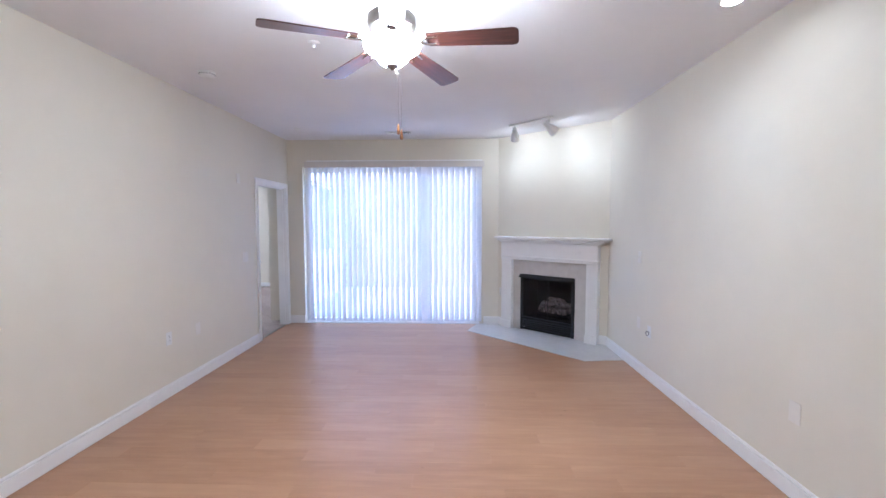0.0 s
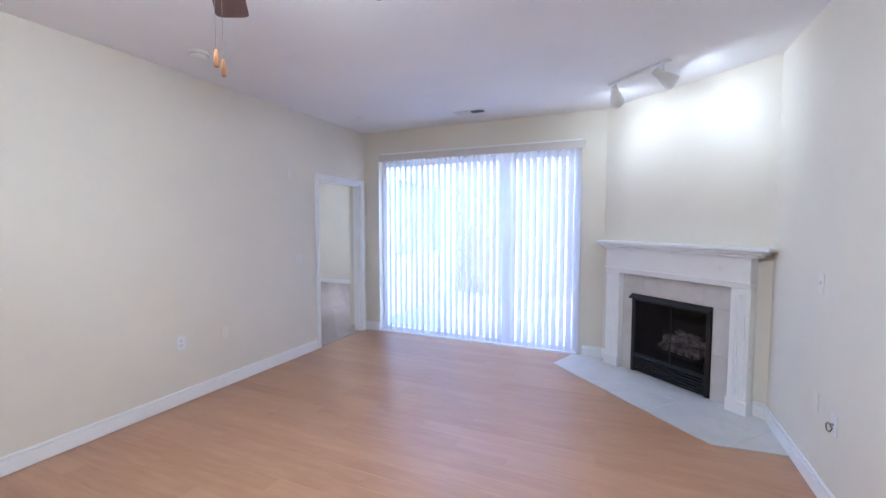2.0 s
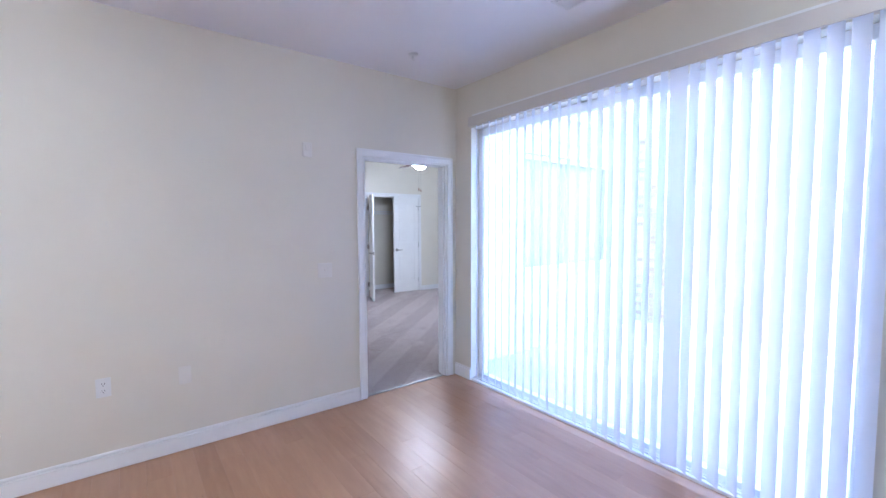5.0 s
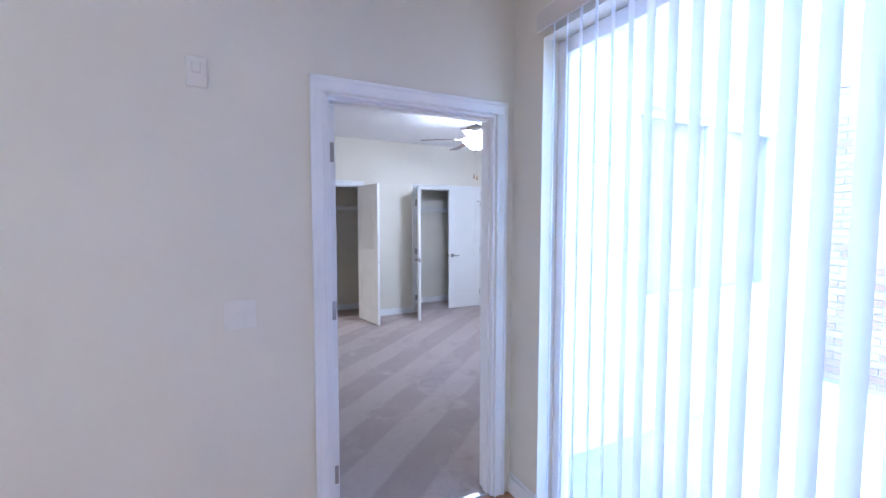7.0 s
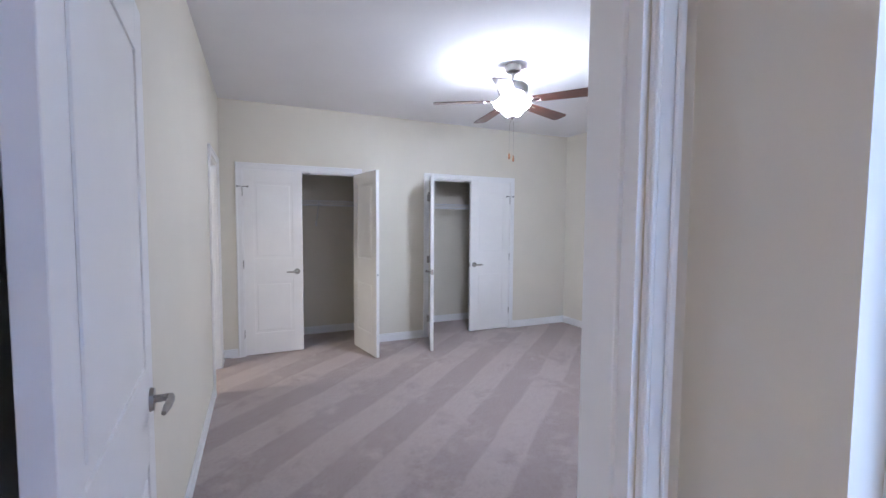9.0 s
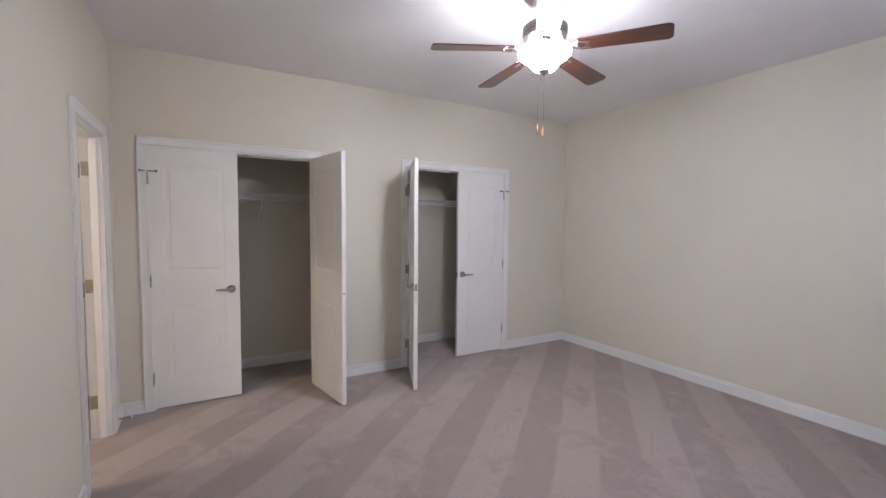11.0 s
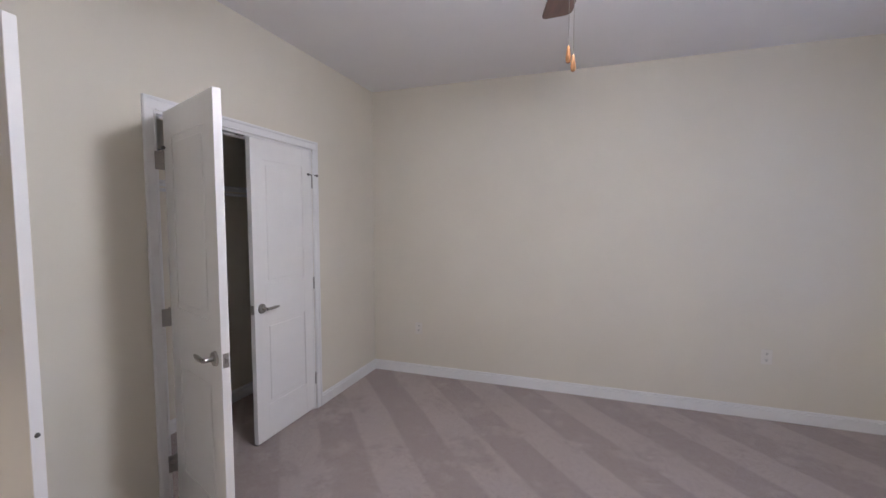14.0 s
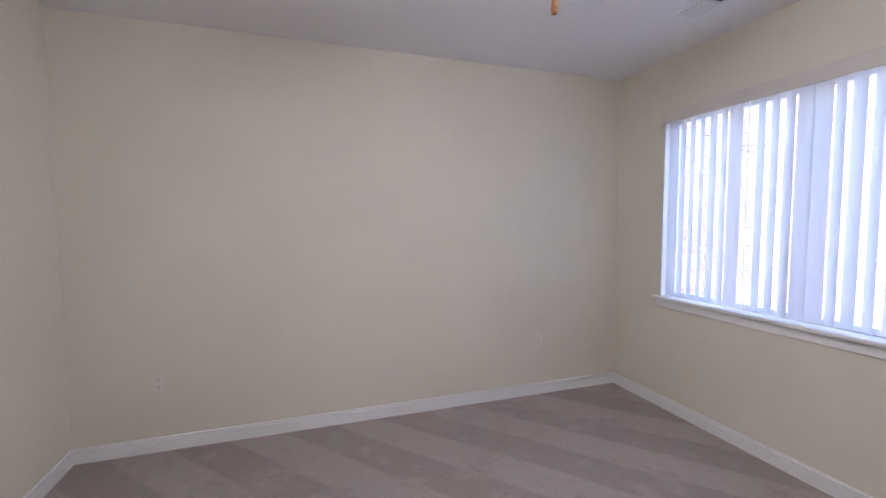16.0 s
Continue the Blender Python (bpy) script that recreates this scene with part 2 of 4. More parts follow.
def brick_mat():
    m, nt, b = nodes_of("pale_brick")
    oi = nt.nodes.new("ShaderNodeObjectInfo")
    g = nt.nodes.new("ShaderNodeNewGeometry")
    n = noise_tex(nt, g.outputs["Position"], 45, 6, 0.7)
    ri = nt.nodes.new("ShaderNodeMath"); ri.operation = "ADD"
    nt.links.new(oi.outputs["Random"], ri.inputs[0]); nt.links.new(g.outputs["Random Per Island"], ri.inputs[1])
    fr = nt.nodes.new("ShaderNodeMath"); fr.operation = "FRACT"; nt.links.new(ri.outputs[0], fr.inputs[0])
    col = mixed(nt, (0.36, 0.25, 0.20), (0.52, 0.42, 0.35), fr.outputs[0])
    col = mixed(nt, col, (0.25, 0.19, 0.16), ramp(nt, n, 0.5, 0.8, (0, 0, 0), (0.6, 0.6, 0.6)))
    nt.links.new(col, b.inputs["Base Color"]); b.inputs["Roughness"].default_value = 0.92
    bumped(nt, b, n, 0.5, 0.003)
    return m


def log_mat():
    m, nt, b = nodes_of("ceramic_log")
    v = coords(nt, "Object", (1, 1, 1))
    n = noise_tex(nt, v, 18, 7, 0.7)
    col = mixed(nt, (0.05, 0.042, 0.04), (0.50, 0.42, 0.38), ramp(nt, n, 0.35, 0.7))
    nt.links.new(col, b.inputs["Base Color"]); b.inputs["Roughness"].default_value = 0.9
    bumped(nt, b, n, 0.8, 0.01)
    return m


M["laminate"], M["carpet"], M["slat"] = laminate(), carpet(), slat_vinyl()
M["glass"] = glass("clear_glass", (0.96, 0.96, 0.965))
M["fireglass"] = glass("smoked_glass", (0.80, 0.80, 0.82), 0.0, 0.015)
M["bowl_living"] = glow("frosted_bowl_glow", LIVING_COLOUR, FAN_GLOW_LIVING)
M["bowl_bedroom"] = glow("frosted_bowl_glow", BEDROOM_COLOUR, FAN_GLOW_BEDROOM)
M["almond"] = plain("painted_cover_plate", (0.78, 0.745, 0.68), 0.45, var=0.02, big=8, fine=200, bump=0.02)
M["lens"] = glow("lamp_lens_glow", (1.0, 0.96, 0.88), 5.0)
M["hearth"] = marble("hearth_tile", (0.55, 0.535, 0.51), (0.64, 0.625, 0.60), (0.47, 0.45, 0.43))
M["surround"] = marble("surround_tile", (0.56, 0.53, 0.50), (0.65, 0.62, 0.59), (0.48, 0.45, 0.42))
M["underlay"] = plain("brown_underlay", (0.20, 0.11, 0.06), 0.8, bump=0)
M["grout"] = plain("grout", (0.62, 0.60, 0.57), 0.9, var=0.06, bump=0.2)
M["blade"], M["brick"], M["log"] = blade_wood(), brick_mat(), log_mat()


# ---- mesh helpers ----
def box(bm, x0, x1, y0, y1, z0, z1, bevel=0.0, m=None, seg=1):
    lo, hi = Vector((min(x0, x1), min(y0, y1), min(z0, z1))), Vector((max(x0, x1), max(y0, y1), max(z0, z1)))
    c, s = (lo + hi) / 2, hi - lo
    mat = (m or Matrix()) @ Matrix.Translation(c) @ Matrix.Diagonal((*s, 1))
    r = bmesh.ops.create_cube(bm, size=1, matrix=mat)
    if bevel:
        es = list({e for v in r["verts"] for e in v.link_edges})
        bmesh.ops.bevel(bm, geom=es, offset=bevel, segments=seg, affect="EDGES", profile=0.5)
    return bm


def cyl(bm, p, q, r0, r1=None, n=16, caps=True):
    p, q = Vector(p), Vector(q)
    d = q - p
    m = Matrix.Translation((p + q) / 2) @ d.to_track_quat("Z", "Y").to_matrix().to_4x4()
    bmesh.ops.create_cone(bm, cap_ends=caps, segments=n, radius1=r0, radius2=r0 if r1 is None else r1, depth=d.length, matrix=m)
    return bm


def lathe(bm, rows, n=32, at=(0, 0, 0)):
    """Turned body about z: rows of radius and height."""
    rings = []
    for r, z in rows:
        rings.append([bm.verts.new((at[0] + r * math.cos(2 * math.pi * i / n), at[1] + r * math.sin(2 * math.pi * i / n), at[2] + z)) for i in range(n)])
    for a, b in zip(rings, rings[1:]):
        for i in range(n):
            bm.faces.new((a[i], a[(i + 1) % n], b[(i + 1) % n], b[i]))
    return bm


def part(name, bm, material, parent=None, label="", smooth=False, at=None):
    me = bpy.data.meshes.new(name)
    bmesh.ops.remove_doubles(bm, verts=bm.verts, dist=1e-6)
    bmesh.ops.recalc_face_normals(bm, faces=bm.faces)
    bm.to_mesh(me)
    bm.free()
    if smooth:
        for p in me.polygons:
            p.use_smooth = True
        me.set_sharp_from_angle(angle=radians(38))
    me.materials.append(material)
    ob = new(name, me)
    if parent:
        ob.parent = parent
    if at is not None:
        ob.matrix_basis = at
    if label:
        ob["label"] = label
    return ob


def thing(name, m, label, category, group="", kind=""):
    ob = new(name)
    ob.empty_display_size = 0.1
    ob.matrix_basis = m
    return tagged(ob, label, category, group, kind)


def solid(name, material, label, category="structure", kind="structure"):
    """A piece of the setting made of boxes; returns a function that closes it."""
    bm = bmesh.new()

    def done():
        return tagged(part(name, bm, material), label, category, "", kind)
    return bm, done


def wall(name, axis, a0, a1, t0, t1, z0, z1, holes=(), label="cream painted drywall wall", material=None):
    bm = bmesh.new()

    def put(p0, p1, q0, q1):
        if p1 - p0 > 1e-4 and q1 - q0 > 1e-4:
            if axis == "x":
                box(bm, p0, p1, t0, t1, q0, q1)
            else:
                box(bm, t0, t1, p0, p1, q0, q1)
    at = a0
    for h0, h1, k0, k1 in sorted(holes):
        put(at, h0, z0, z1)
        put(h0, h1, z0, k0)
        put(h0, h1, k1, z1)
        at = h1
    put(at, a1, z0, z1)
    return tagged(part(name, bm, material or M["wall"]), label, "wall", "", "structure")


# ---- the shell ----
bm, done = solid("ground", M["grass"], "lawn around the building", "ground")
box(bm, -400, 400, -400, 400, -0.5, -0.12)
done()
bm, done = solid("patio_slab", M["concrete"], "pale sunlit concrete patio slab", "patio")
box(bm, -2.62, 5.0, 6.24, 9.9, -0.3, -0.03, 0.01)
done()
bm, done = solid("floor_base", M["underlay"], "brown underlay beneath the laminate", "floor")
box(bm, XW - 0.05, XE + 0.1, YS - 0.1, YN + 0.19, -0.25, -0.012)
done()
bm, done = solid("floor_bedroom", M["carpet"], "taupe cut-pile carpet with diagonal vacuum strokes", "carpet")
box(bm, -7.66, BE + 0.05, BS - 0.125, BN + 0.02, -0.25, 0.006)
box(bm, BE + 0.05, -2.472, BS - 0.125, YN + 0.15, -0.25, 0.006)
done()
bm, done = solid("floor_bathroom", M["tilebath"], "beige bathroom floor", "floor")
box(bm, -7.2, -4.9, 2.9, BS - 0.125, -0.25, 0.0)
done()
bm, done = solid("ceiling_living", M["ceiling"], "white painted ceiling", "ceiling")
box(bm, XW - 0.06, XE + 0.12, YS - 0.12, YN + 0.3, CEIL, CEIL + 0.2)
done()
bm, done = solid("ceiling_bedroom", M["ceiling"], "white painted ceiling", "ceiling")
box(bm, -7.74, XW - 0.06, 2.8, BN + 0.14, CEIL, CEIL + 0.2)
done()

S0, S1, SZ = -2.20, 0.44, 2.35          # sliding door opening
wall("wall_west", "y", YS - 0.12, YN, XB, XW, 0, CEIL, [(D0, D1, 0, DH)])
wall("wall_east", "y", YS - 0.12, YN + 0.19, XE, XE + 0.12, 0, CEIL)
wall("wall_south", "x", XW, XE, YS - 0.12, YS, 0, CEIL)
wall("wall_north", "x", XB, 0.74, YN, YN + 0.19, 0, CEIL, [(S0, S1, 0, SZ)])
wall("wall_chase", "x", 0.66, XE + 0.12, YN + 0.193, YN + 0.30, 0, CEIL, label="plain wall behind the fireplace")
W0, W1, WZ0, WZ1 = 7.25, 9.082, 0.905, 2.30   # bedroom window opening
wall("wall_bedroom_east", "y", YN + 0.19, BN, BE, BE + 0.2, 0, CEIL, [(W0, W1, WZ0, WZ1)])
wall("wall_bedroom_jog", "x", BE, XB, YN + 0.125, YN + 0.19, 0, CEIL)
wall("wall_bedroom_north", "x", -7.74, BE + 0.2, BN, BN + 0.14, 0, CEIL)
T0, T1 = -6.60, -5.862                    # bathroom doorway
wall("wall_bedroom_south", "x", -7.74, XB, BS - 0.12, BS, 0, CEIL, [(T0, T1, 0, DH)])
C1 = (5.250, 6.476)                      # closet openings
C2 = (7.388, 8.614)
wall("wall_closet_front", "y", BS, BN, BW - 0.11, BW, 0, CEIL, [(C1[0], C1[1], 0, 2.045), (C2[0], C2[1], 0, 2.045)])
wall("wall_closet_back", "y", BS, BN, -7.74, -7.62, 0, CEIL)
wall("wall_closet_divider", "x", -7.62, BW - 0.11, 6.9, 7.0, 0, CEIL)
wall("wall_bathroom_west", "y", 2.8, BS - 0.12, -7.3, -7.18, 0, CEIL)
wall("wall_bathroom_east", "y", 2.8, BS - 0.12, -4.9, -4.78, 0, CEIL)
wall("wall_bathroom_south", "x", -7.18, -4.9, 2.8, 2.92, 0, CEIL)

# angled chimney wall with the firebox hole; local x runs along it, local -y faces the room
FM = Matrix.Translation(FA) @ Matrix.Rotation(FANGLE, 4, "Z")
B0, B1, BZ0, BZ1 = 0.406, 1.222, 0.008, 0.80    # firebox opening
bm = bmesh.new()
for a, b, c, d in ((0, B0, 0, CEIL), (B1, FLEN, 0, CEIL), (B0, B1, 0, BZ0), (B0, B1, BZ1, CEIL)):
    box(bm, a, b, 0, 0.10, c, d, m=FM)
tagged(part("wall_chimney", bm, M["wall"]), "cream painted angled wall above the fireplace", "wall", "", "structure")


def baseboard(p, q, h=0.12, off=0.0):
    """White skirting from p to q, with the room on its left."""
    p, q = Vector((*p, 0)), Vector((*q, 0))
    d = q - p
    m = Matrix.Translation(p) @ Matrix.Rotation(math.atan2(d.y, d.x), 4, "Z")
    bm = bmesh.new()
    box(bm, 0, d.length, 0.0, 0.014, 0.003, h - 0.022, 0.002, m)
    box(bm, 0, d.length, 0.0, 0.010, h - 0.022, h, 0.004, m)
    box(bm, 0, d.length, 0.0, 0.017, h - 0.030, h - 0.022, 0.002, m)
    return tagged(part("baseboard", bm, M["trim"]), "white painted wooden baseboard along the wall", "baseboard", "", "structure")


baseboard((XW, D0 - 0.066), (XW, YS))
baseboard((XW, YS), (XE, YS))
baseboard((XE, YS), (XE, 5.0))
baseboard((XE, 5.0), (FM @ Vector((1.55, 0, 0))).to_2d())
baseboard((FM @ Vector((0.10, 0, 0))).to_2d(), FA.to_2d())
baseboard((FA.x, YN), (0.50, YN))
baseboard((S0 - 0.002, YN), (XW, YN))
HB = 0.105
baseboard((BW, C1[0] - 0.066), (BW, BS), HB)
baseboard((BW, C2[0] - 0.066), (BW, C1[1] + 0.066), HB)
baseboard((BW, BN), (BW, C2[1] + 0.066), HB)
baseboard((BE, BN), (BW, BN), HB)
baseboard((BE, YN + 0.19), (BE, BN), HB)
baseboard((BW, BS), (T0 - 0.066, BS), HB)
baseboard((T1 + 0.066, BS), (XB, BS), HB)
for y0, y1 in ((BS, 6.9), (7.0, BN)):
    baseboard((-7.62, y1), (-7.62, y0), HB)
    baseboard((-7.62, y0), (BW - 0.11, y0), HB)
    baseboard((BW - 0.11, y1), (-7.62, y1), HB)


def casing(name, axis, a0, a1, face, out, top, label, lining=None):
    """White trim round an opening on a wall's face; out is +1 or -1, the side that it faces; lining: jamb depth."""
    ob = thing(name, Matrix(), label, "door frame", "", "structure")

    def put(bm, p0, p1, q0, q1, t0, t1, bev=0.003):
        t0, t1 = face + out * t0, face + out * t1
        if axis == "y":
            box(bm, t0, t1, p0, p1, q0, q1, bev)
        else:
            box(bm, p0, p1, t0, t1, q0, q1, bev)
    w = 0.062
    for nm, p0, p1, q0, q1 in (("side_casing", a0 - w, a0, 0.004, top), ("side_casing", a1, a1 + w, 0.004, top), ("head_casing", a0 - w, a1 + w, top, top + w)):
        bm = bmesh.new()
        put(bm, p0, p1, q0, q1, 0.0, 0.012)
        if nm == "side_casing":
            o = (p0, p0 + 0.018) if p0 < a0 else (p1 - 0.018, p1)
            put(bm, o[0], o[1], q0, q1 + w - 0.002, 0.012, 0.019)
            i = (p1 - 0.012, p1) if p0 < a0 else (p0, p0 + 0.012)
            put(bm, i[0], i[1], q0, q1, 0.012, 0.016)
        else:
            put(bm, p0, p1, q1 - 0.018, q1, 0.012, 0.019)
            put(bm, a0, a1, q0, q0 + 0.012, 0.012, 0.016)
        part(nm, bm, M["trim"], ob)
    if lining:
        d0, d1, stop = lining
        for p0, p1, q0, q1 in ((a0 - 0.001, a0 + 0.014, 0.004, top), (a1 - 0.014, a1 + 0.001, 0.004, top), (a0, a1, top - 0.014, top + 0.001)):
            bm = bmesh.new()
            put(bm, p0, p1, q0, q1, -d0, -d1, 0.001)
            s0, s1 = stop
            e = 0.011
            if q0 < 1:
                put(bm, p0 + (0 if p0 < a0 else -e), p1 + (e if p0 < a0 else 0), q0, q1, -s0, -s1, 0.002)
            else:
                put(bm, p0, p1, q0 - e, q1, -s0, -s1, 0.002)
            part("jamb", bm, M["trim"], ob)
    return ob


casing("door_frame_1", "y", D0, D1, XW, 1, DH, "white painted casing round the open bedroom doorway", (0.001, 0.119, (0.03, 0.07)))
casing("door_frame_2", "y", D0, D1, XB, -1, DH, "white painted casing on the bedroom side of the doorway")
bath_frame = casing("door_frame_3", "x", T0, T1, BS, 1, DH, "white painted casing round the bathroom doorway", (0.001, 0.119, (0.03, 0.07)))
closet_frame_a = casing("door_frame_4", "y", C1[0], C1[1], BW, 1, 2.045, "white painted casing round the closet opening", (0.001, 0.109, (0.045, 0.06)))
closet_frame_b = casing("door_frame_5", "y", C2[0], C2[1], BW, 1, 2.045, "white painted casing round the closet opening", (0.001, 0.109, (0.045, 0.06)))


def hinge_plates(frame_ob, x0, x1, y0, y1, heights):
    """Metal hinge leaves let into a jamb."""
    for z in heights:
        bm = bmesh.new()
        box(bm, x0, x1, y0, y1, z - 0.045, z + 0.045, 0.0008)
        part("hinge_plate", bm, M["nickel"], frame_ob, "brushed nickel hinge plate")


for frame_ob, (c0, c1) in ((closet_frame_a, C1), (closet_frame_b, C2)):
    for dy in (-0.06, 0.06):
        bm = bmesh.new()
        y = (c0 + c1) / 2 + dy
        box(bm, BW - 0.030, BW - 0.008, y - 0.028, y + 0.028, 2.026, 2.0325, 0.0008)
        part("catch_plate", bm, M["hook"], frame_ob, "dark steel catch plate under the head")
hinge_plates(closet_frame_b, BW - 0.040, BW - 0.004, C2[0] + 0.012, C2[0] + 0.0165, (0.256, 1.016, 1.796))
hinge_plates(bath_frame, T0 + 0.012, T0 + 0.0165, BS - 0.112, BS - 0.074, (0.255, 1.04, 1.81))
bm, done = solid("threshold_strip", M["nickel"], "thin metal strip between laminate and carpet", "threshold")
box(bm, -2.49, -2.455, D0 + 0.014, D1 - 0.014, -0.005, 0.009, 0.003)
done()


# ---- doors ----
def leaf_mesh(w, h, t):
    """Two-panel door leaf; hinge edge at x 0, thickness along y from 0 to -t."""
    bm = bmesh.new()
    st, f = 0.105, 0.006
    rails = ((0.0, 0.235), (0.80, 1.06), (h - 0.13, h))
    box(bm, 0.004, w - 0.004, -t + f, -f, 0.004, h - 0.004)
    box(bm, 0, st, -t, 0, 0, h, 0.0015)
    box(bm, w - st, w, -t, 0, 0, h, 0.0015)
    for a, b in rails:
        box(bm, st - 0.001, w - st + 0.001, -t + 0.0003, -0.0003, a, b, 0.0012)
    for a, b in ((0.235, 0.80), (1.06, h - 0.13)):
        for y0, y1 in ((-0.0085, -0.0015), (-t + 0.0015, -t + 0.0085)):
            box(bm, st + 0.028, w - st - 0.028, y0, y1, a + 0.028, b - 0.028, 0.0035)
    return bm


def lever(parent, x, z, y, out, to):
    """Lever handle on a face at y; out: the side, to: the way that the lever points along x."""
    bm = bmesh.new()
    cyl(bm, (x, y, z), (x, y + out * 0.010, z), 0.033, 0.030, 24)
    cyl(bm, (x, y + out * 0.010, z), (x, y + out * 0.045, z), 0.011, 0.010, 14)
    pts = [(0.0, 0.047), (0.03, 0.050), (0.07, 0.047), (0.115, 0.042)]
    for (a, ya), (b, yb) in zip(pts, pts[1:]):
        cyl(bm, (x + to * a, y + out * ya, z + 0.002 * a), (x + to * b, y + out * yb, z - 0.004 * b), 0.0105, 0.0095 if b < 0.1 else 0.006, 12)
    return part("door_handle", bm, M["nickel"], parent, "brushed nickel lever handle", True)


def hinge(parent, x, y, z, mat=None):
    bm = bmesh.new()
    cyl(bm, (x, y, z - 0.045), (x, y, z + 0.045), 0.0065, n=12)
    for k in range(-2, 3):
        cyl(bm, (x, y, z + k * 0.018 - 0.001), (x, y, z + k * 0.018 + 0.001), 0.0072, n=12)
    cyl(bm, (x, y, z + 0.045), (x, y, z + 0.051), 0.005, 0.002, n=12)
    box(bm, x - 0.001, x + 0.001, y - 0.034, y, z - 0.044, z + 0.044, 0.0005)
    box(bm, x, x + 0.004, y - 0.034, y - 0.002, z - 0.044, z + 0.044, 0.0005)
    return part("hinge", bm, mat or M["nickel"], parent, "brushed nickel hinge")


def door(name, hx, hy, turn, w, label, lever_z=0.905, hinges=(0.24, 1.0, 1.78), mirror=False, both=True, handle=True, pin_stop=False, swing_in=False, catch=False, h=2.015, kind="structure"):
    """A leaf hung at (hx, hy); turn: the way in degrees that it runs from its hinge."""
    ob = thing(name, pose(hx, hy, 0.016, 0, 0, turn), label, "door", "closet doors" if "closet" in label else "", kind)
    t = 0.035
    bm = leaf_mesh(w, h, t)
    if mirror:
        for v in bm.verts:
            v.co.y = -v.co.y
    part("leaf", bm, M["door"], ob)
    faces = ((0, 1), (-t, -1)) if not mirror else ((t, 1), (0, -1))
    front = faces[0] if not mirror else faces[1]
    if handle:
        for y, o in (faces if both else (front,)):
            lever(ob, w - 0.062, lever_z, y, o, -1)
        bm = bmesh.new()
        box(bm, w - 0.001, w + 0.0015, -t * 0.85 if not mirror else t * 0.15, -t * 0.15 if not mirror else t * 0.85, lever_z - 0.03, lever_z + 0.03, 0.0005)
        box(bm, w, w + 0.009, -t * 0.65 if not mirror else t * 0.35, -t * 0.35 if not mirror else t * 0.65, lever_z - 0.012, lever_z + 0.012, 0.002)
        part("latch_plate", bm, M["nickel"], ob, "nickel latch plate")
    if catch:
        bm = bmesh.new()
        cyl(bm, (w - 0.001, -t / 2 if not mirror else t / 2, 0.90), (w + 0.006, -t / 2 if not mirror else t / 2, 0.90), 0.008, 0.004, 12)
        part("latch_plate", bm, M["hook"], ob, "small dark latch bolt")
    s = 1 if not mirror else -1
    for z in hinges:
        hinge(ob, -0.004, 0.006 * s if not swing_in else 0.006 * s, z)
    if pin_stop:
        bm = bmesh.new()
        y = 0.008 * s
        cyl(bm, (-0.004, y, 1.835), (0.055, y + 0.012 * s, 1.835), 0.004, n=10)
        cyl(bm, (-0.004, y, 1.835), (-0.05, y + 0.016 * s, 1.835), 0.004, n=10)
        cyl(bm, (0.048, y + 0.011 * s, 1.835), (0.060, y + 0.011 * s, 1.835), 0.009, n=12)
        cyl(bm, (-0.045, y + 0.012 * s, 1.835), (-0.055, y + 0.012 * s, 1.835), 0.009, n=12)
        part("hinge_stop", bm, M["hook"], ob, "steel hinge-pin door stop")
    return ob


# bedroom entry door, swung in along the south wall
door("door_1", XB - 0.018, D0 + 0.034, 184.5, 0.80, "white two-panel bedroom door standing open against the wall", 0.957, (0.26, 1.057, 1.79))
# bathroom door, swung in from its hinge
door("door_2", T0 + 0.016, BS - 0.126, 268, 0.70, "white two-panel bathroom door standing open", mirror=True)
FX = BW - 0.004
LW = 0.607
door("door_3", FX, C1[0] + 0.004, 90, LW, "closed white two-panel closet door leaf", mirror=True, both=False, pin_stop=True)
door("door_4", BW + 0.022, C1[1] - 0.008, 10.6, LW, "white two-panel closet door leaf swung wide open", both=False, handle=False, catch=True)
door("door_5", BW + 0.046, C2[0] + 0.010, -21.3, LW, "white two-panel closet door leaf swung wide open", mirror=True, both=False, pin_stop=True)
door("door_6", FX, C2[1] - 0.004, 270, LW, "closed white two-panel closet door leaf", both=False, pin_stop=True)

# ---- closet shelves ----
def wire_shelf(y0, y1, brackets, label):
    ob = thing("wire_shelf", pose(-7.62, y0, 1.745), label, "shelf", "closet shelves")
    L, dep = y1 - y0, 0.305
    for nm, x, z, r in (("back_rod", 0.012, 0, 0.004), ("front_rod", dep, 0, 0.004), ("lip_rod", dep + 0.004, -0.032, 0.004), ("middle_rod", dep * 0.5, -0.006, 0.003)):
        part(nm, cyl(bmesh.new(), (x, 0, z), (x, L, z), r, n=8), M["wire"], ob)
    bm = bmesh.new()
    k = int(L / 0.027)
    for i in range(k + 1):
        y = 0.004 + i * (L - 0.008) / k
        cyl(bm, (0.01, y, 0.003), (dep, y, 0.003), 0.0016, n=5)
        cyl(bm, (dep, y, 0.003), (dep + 0.004, y, -0.032), 0.0016, n=5)
    part("cross_wires", bm, M["wire"], ob)["kind"] = "stuff"
    part("hanging_rod", cyl(bmesh.new(), (dep - 0.02, 0, -0.055), (dep - 0.02, L, -0.055), 0.011, n=12), M["wire"], ob)
    for y in brackets:
        bm = bmesh.new()
        cyl(bm, (dep - 0.01, y, -0.012), (0.006, y, -0.29), 0.006, n=8)
        box(bm, 0.0, 0.006, y - 0.012, y + 0.012, -0.32, -0.25, 0.002)
        box(bm, dep - 0.025, dep, y - 0.008, y + 0.008, -0.06, 0.0, 0.002)
        part("bracket", bm, M["wire"], ob)


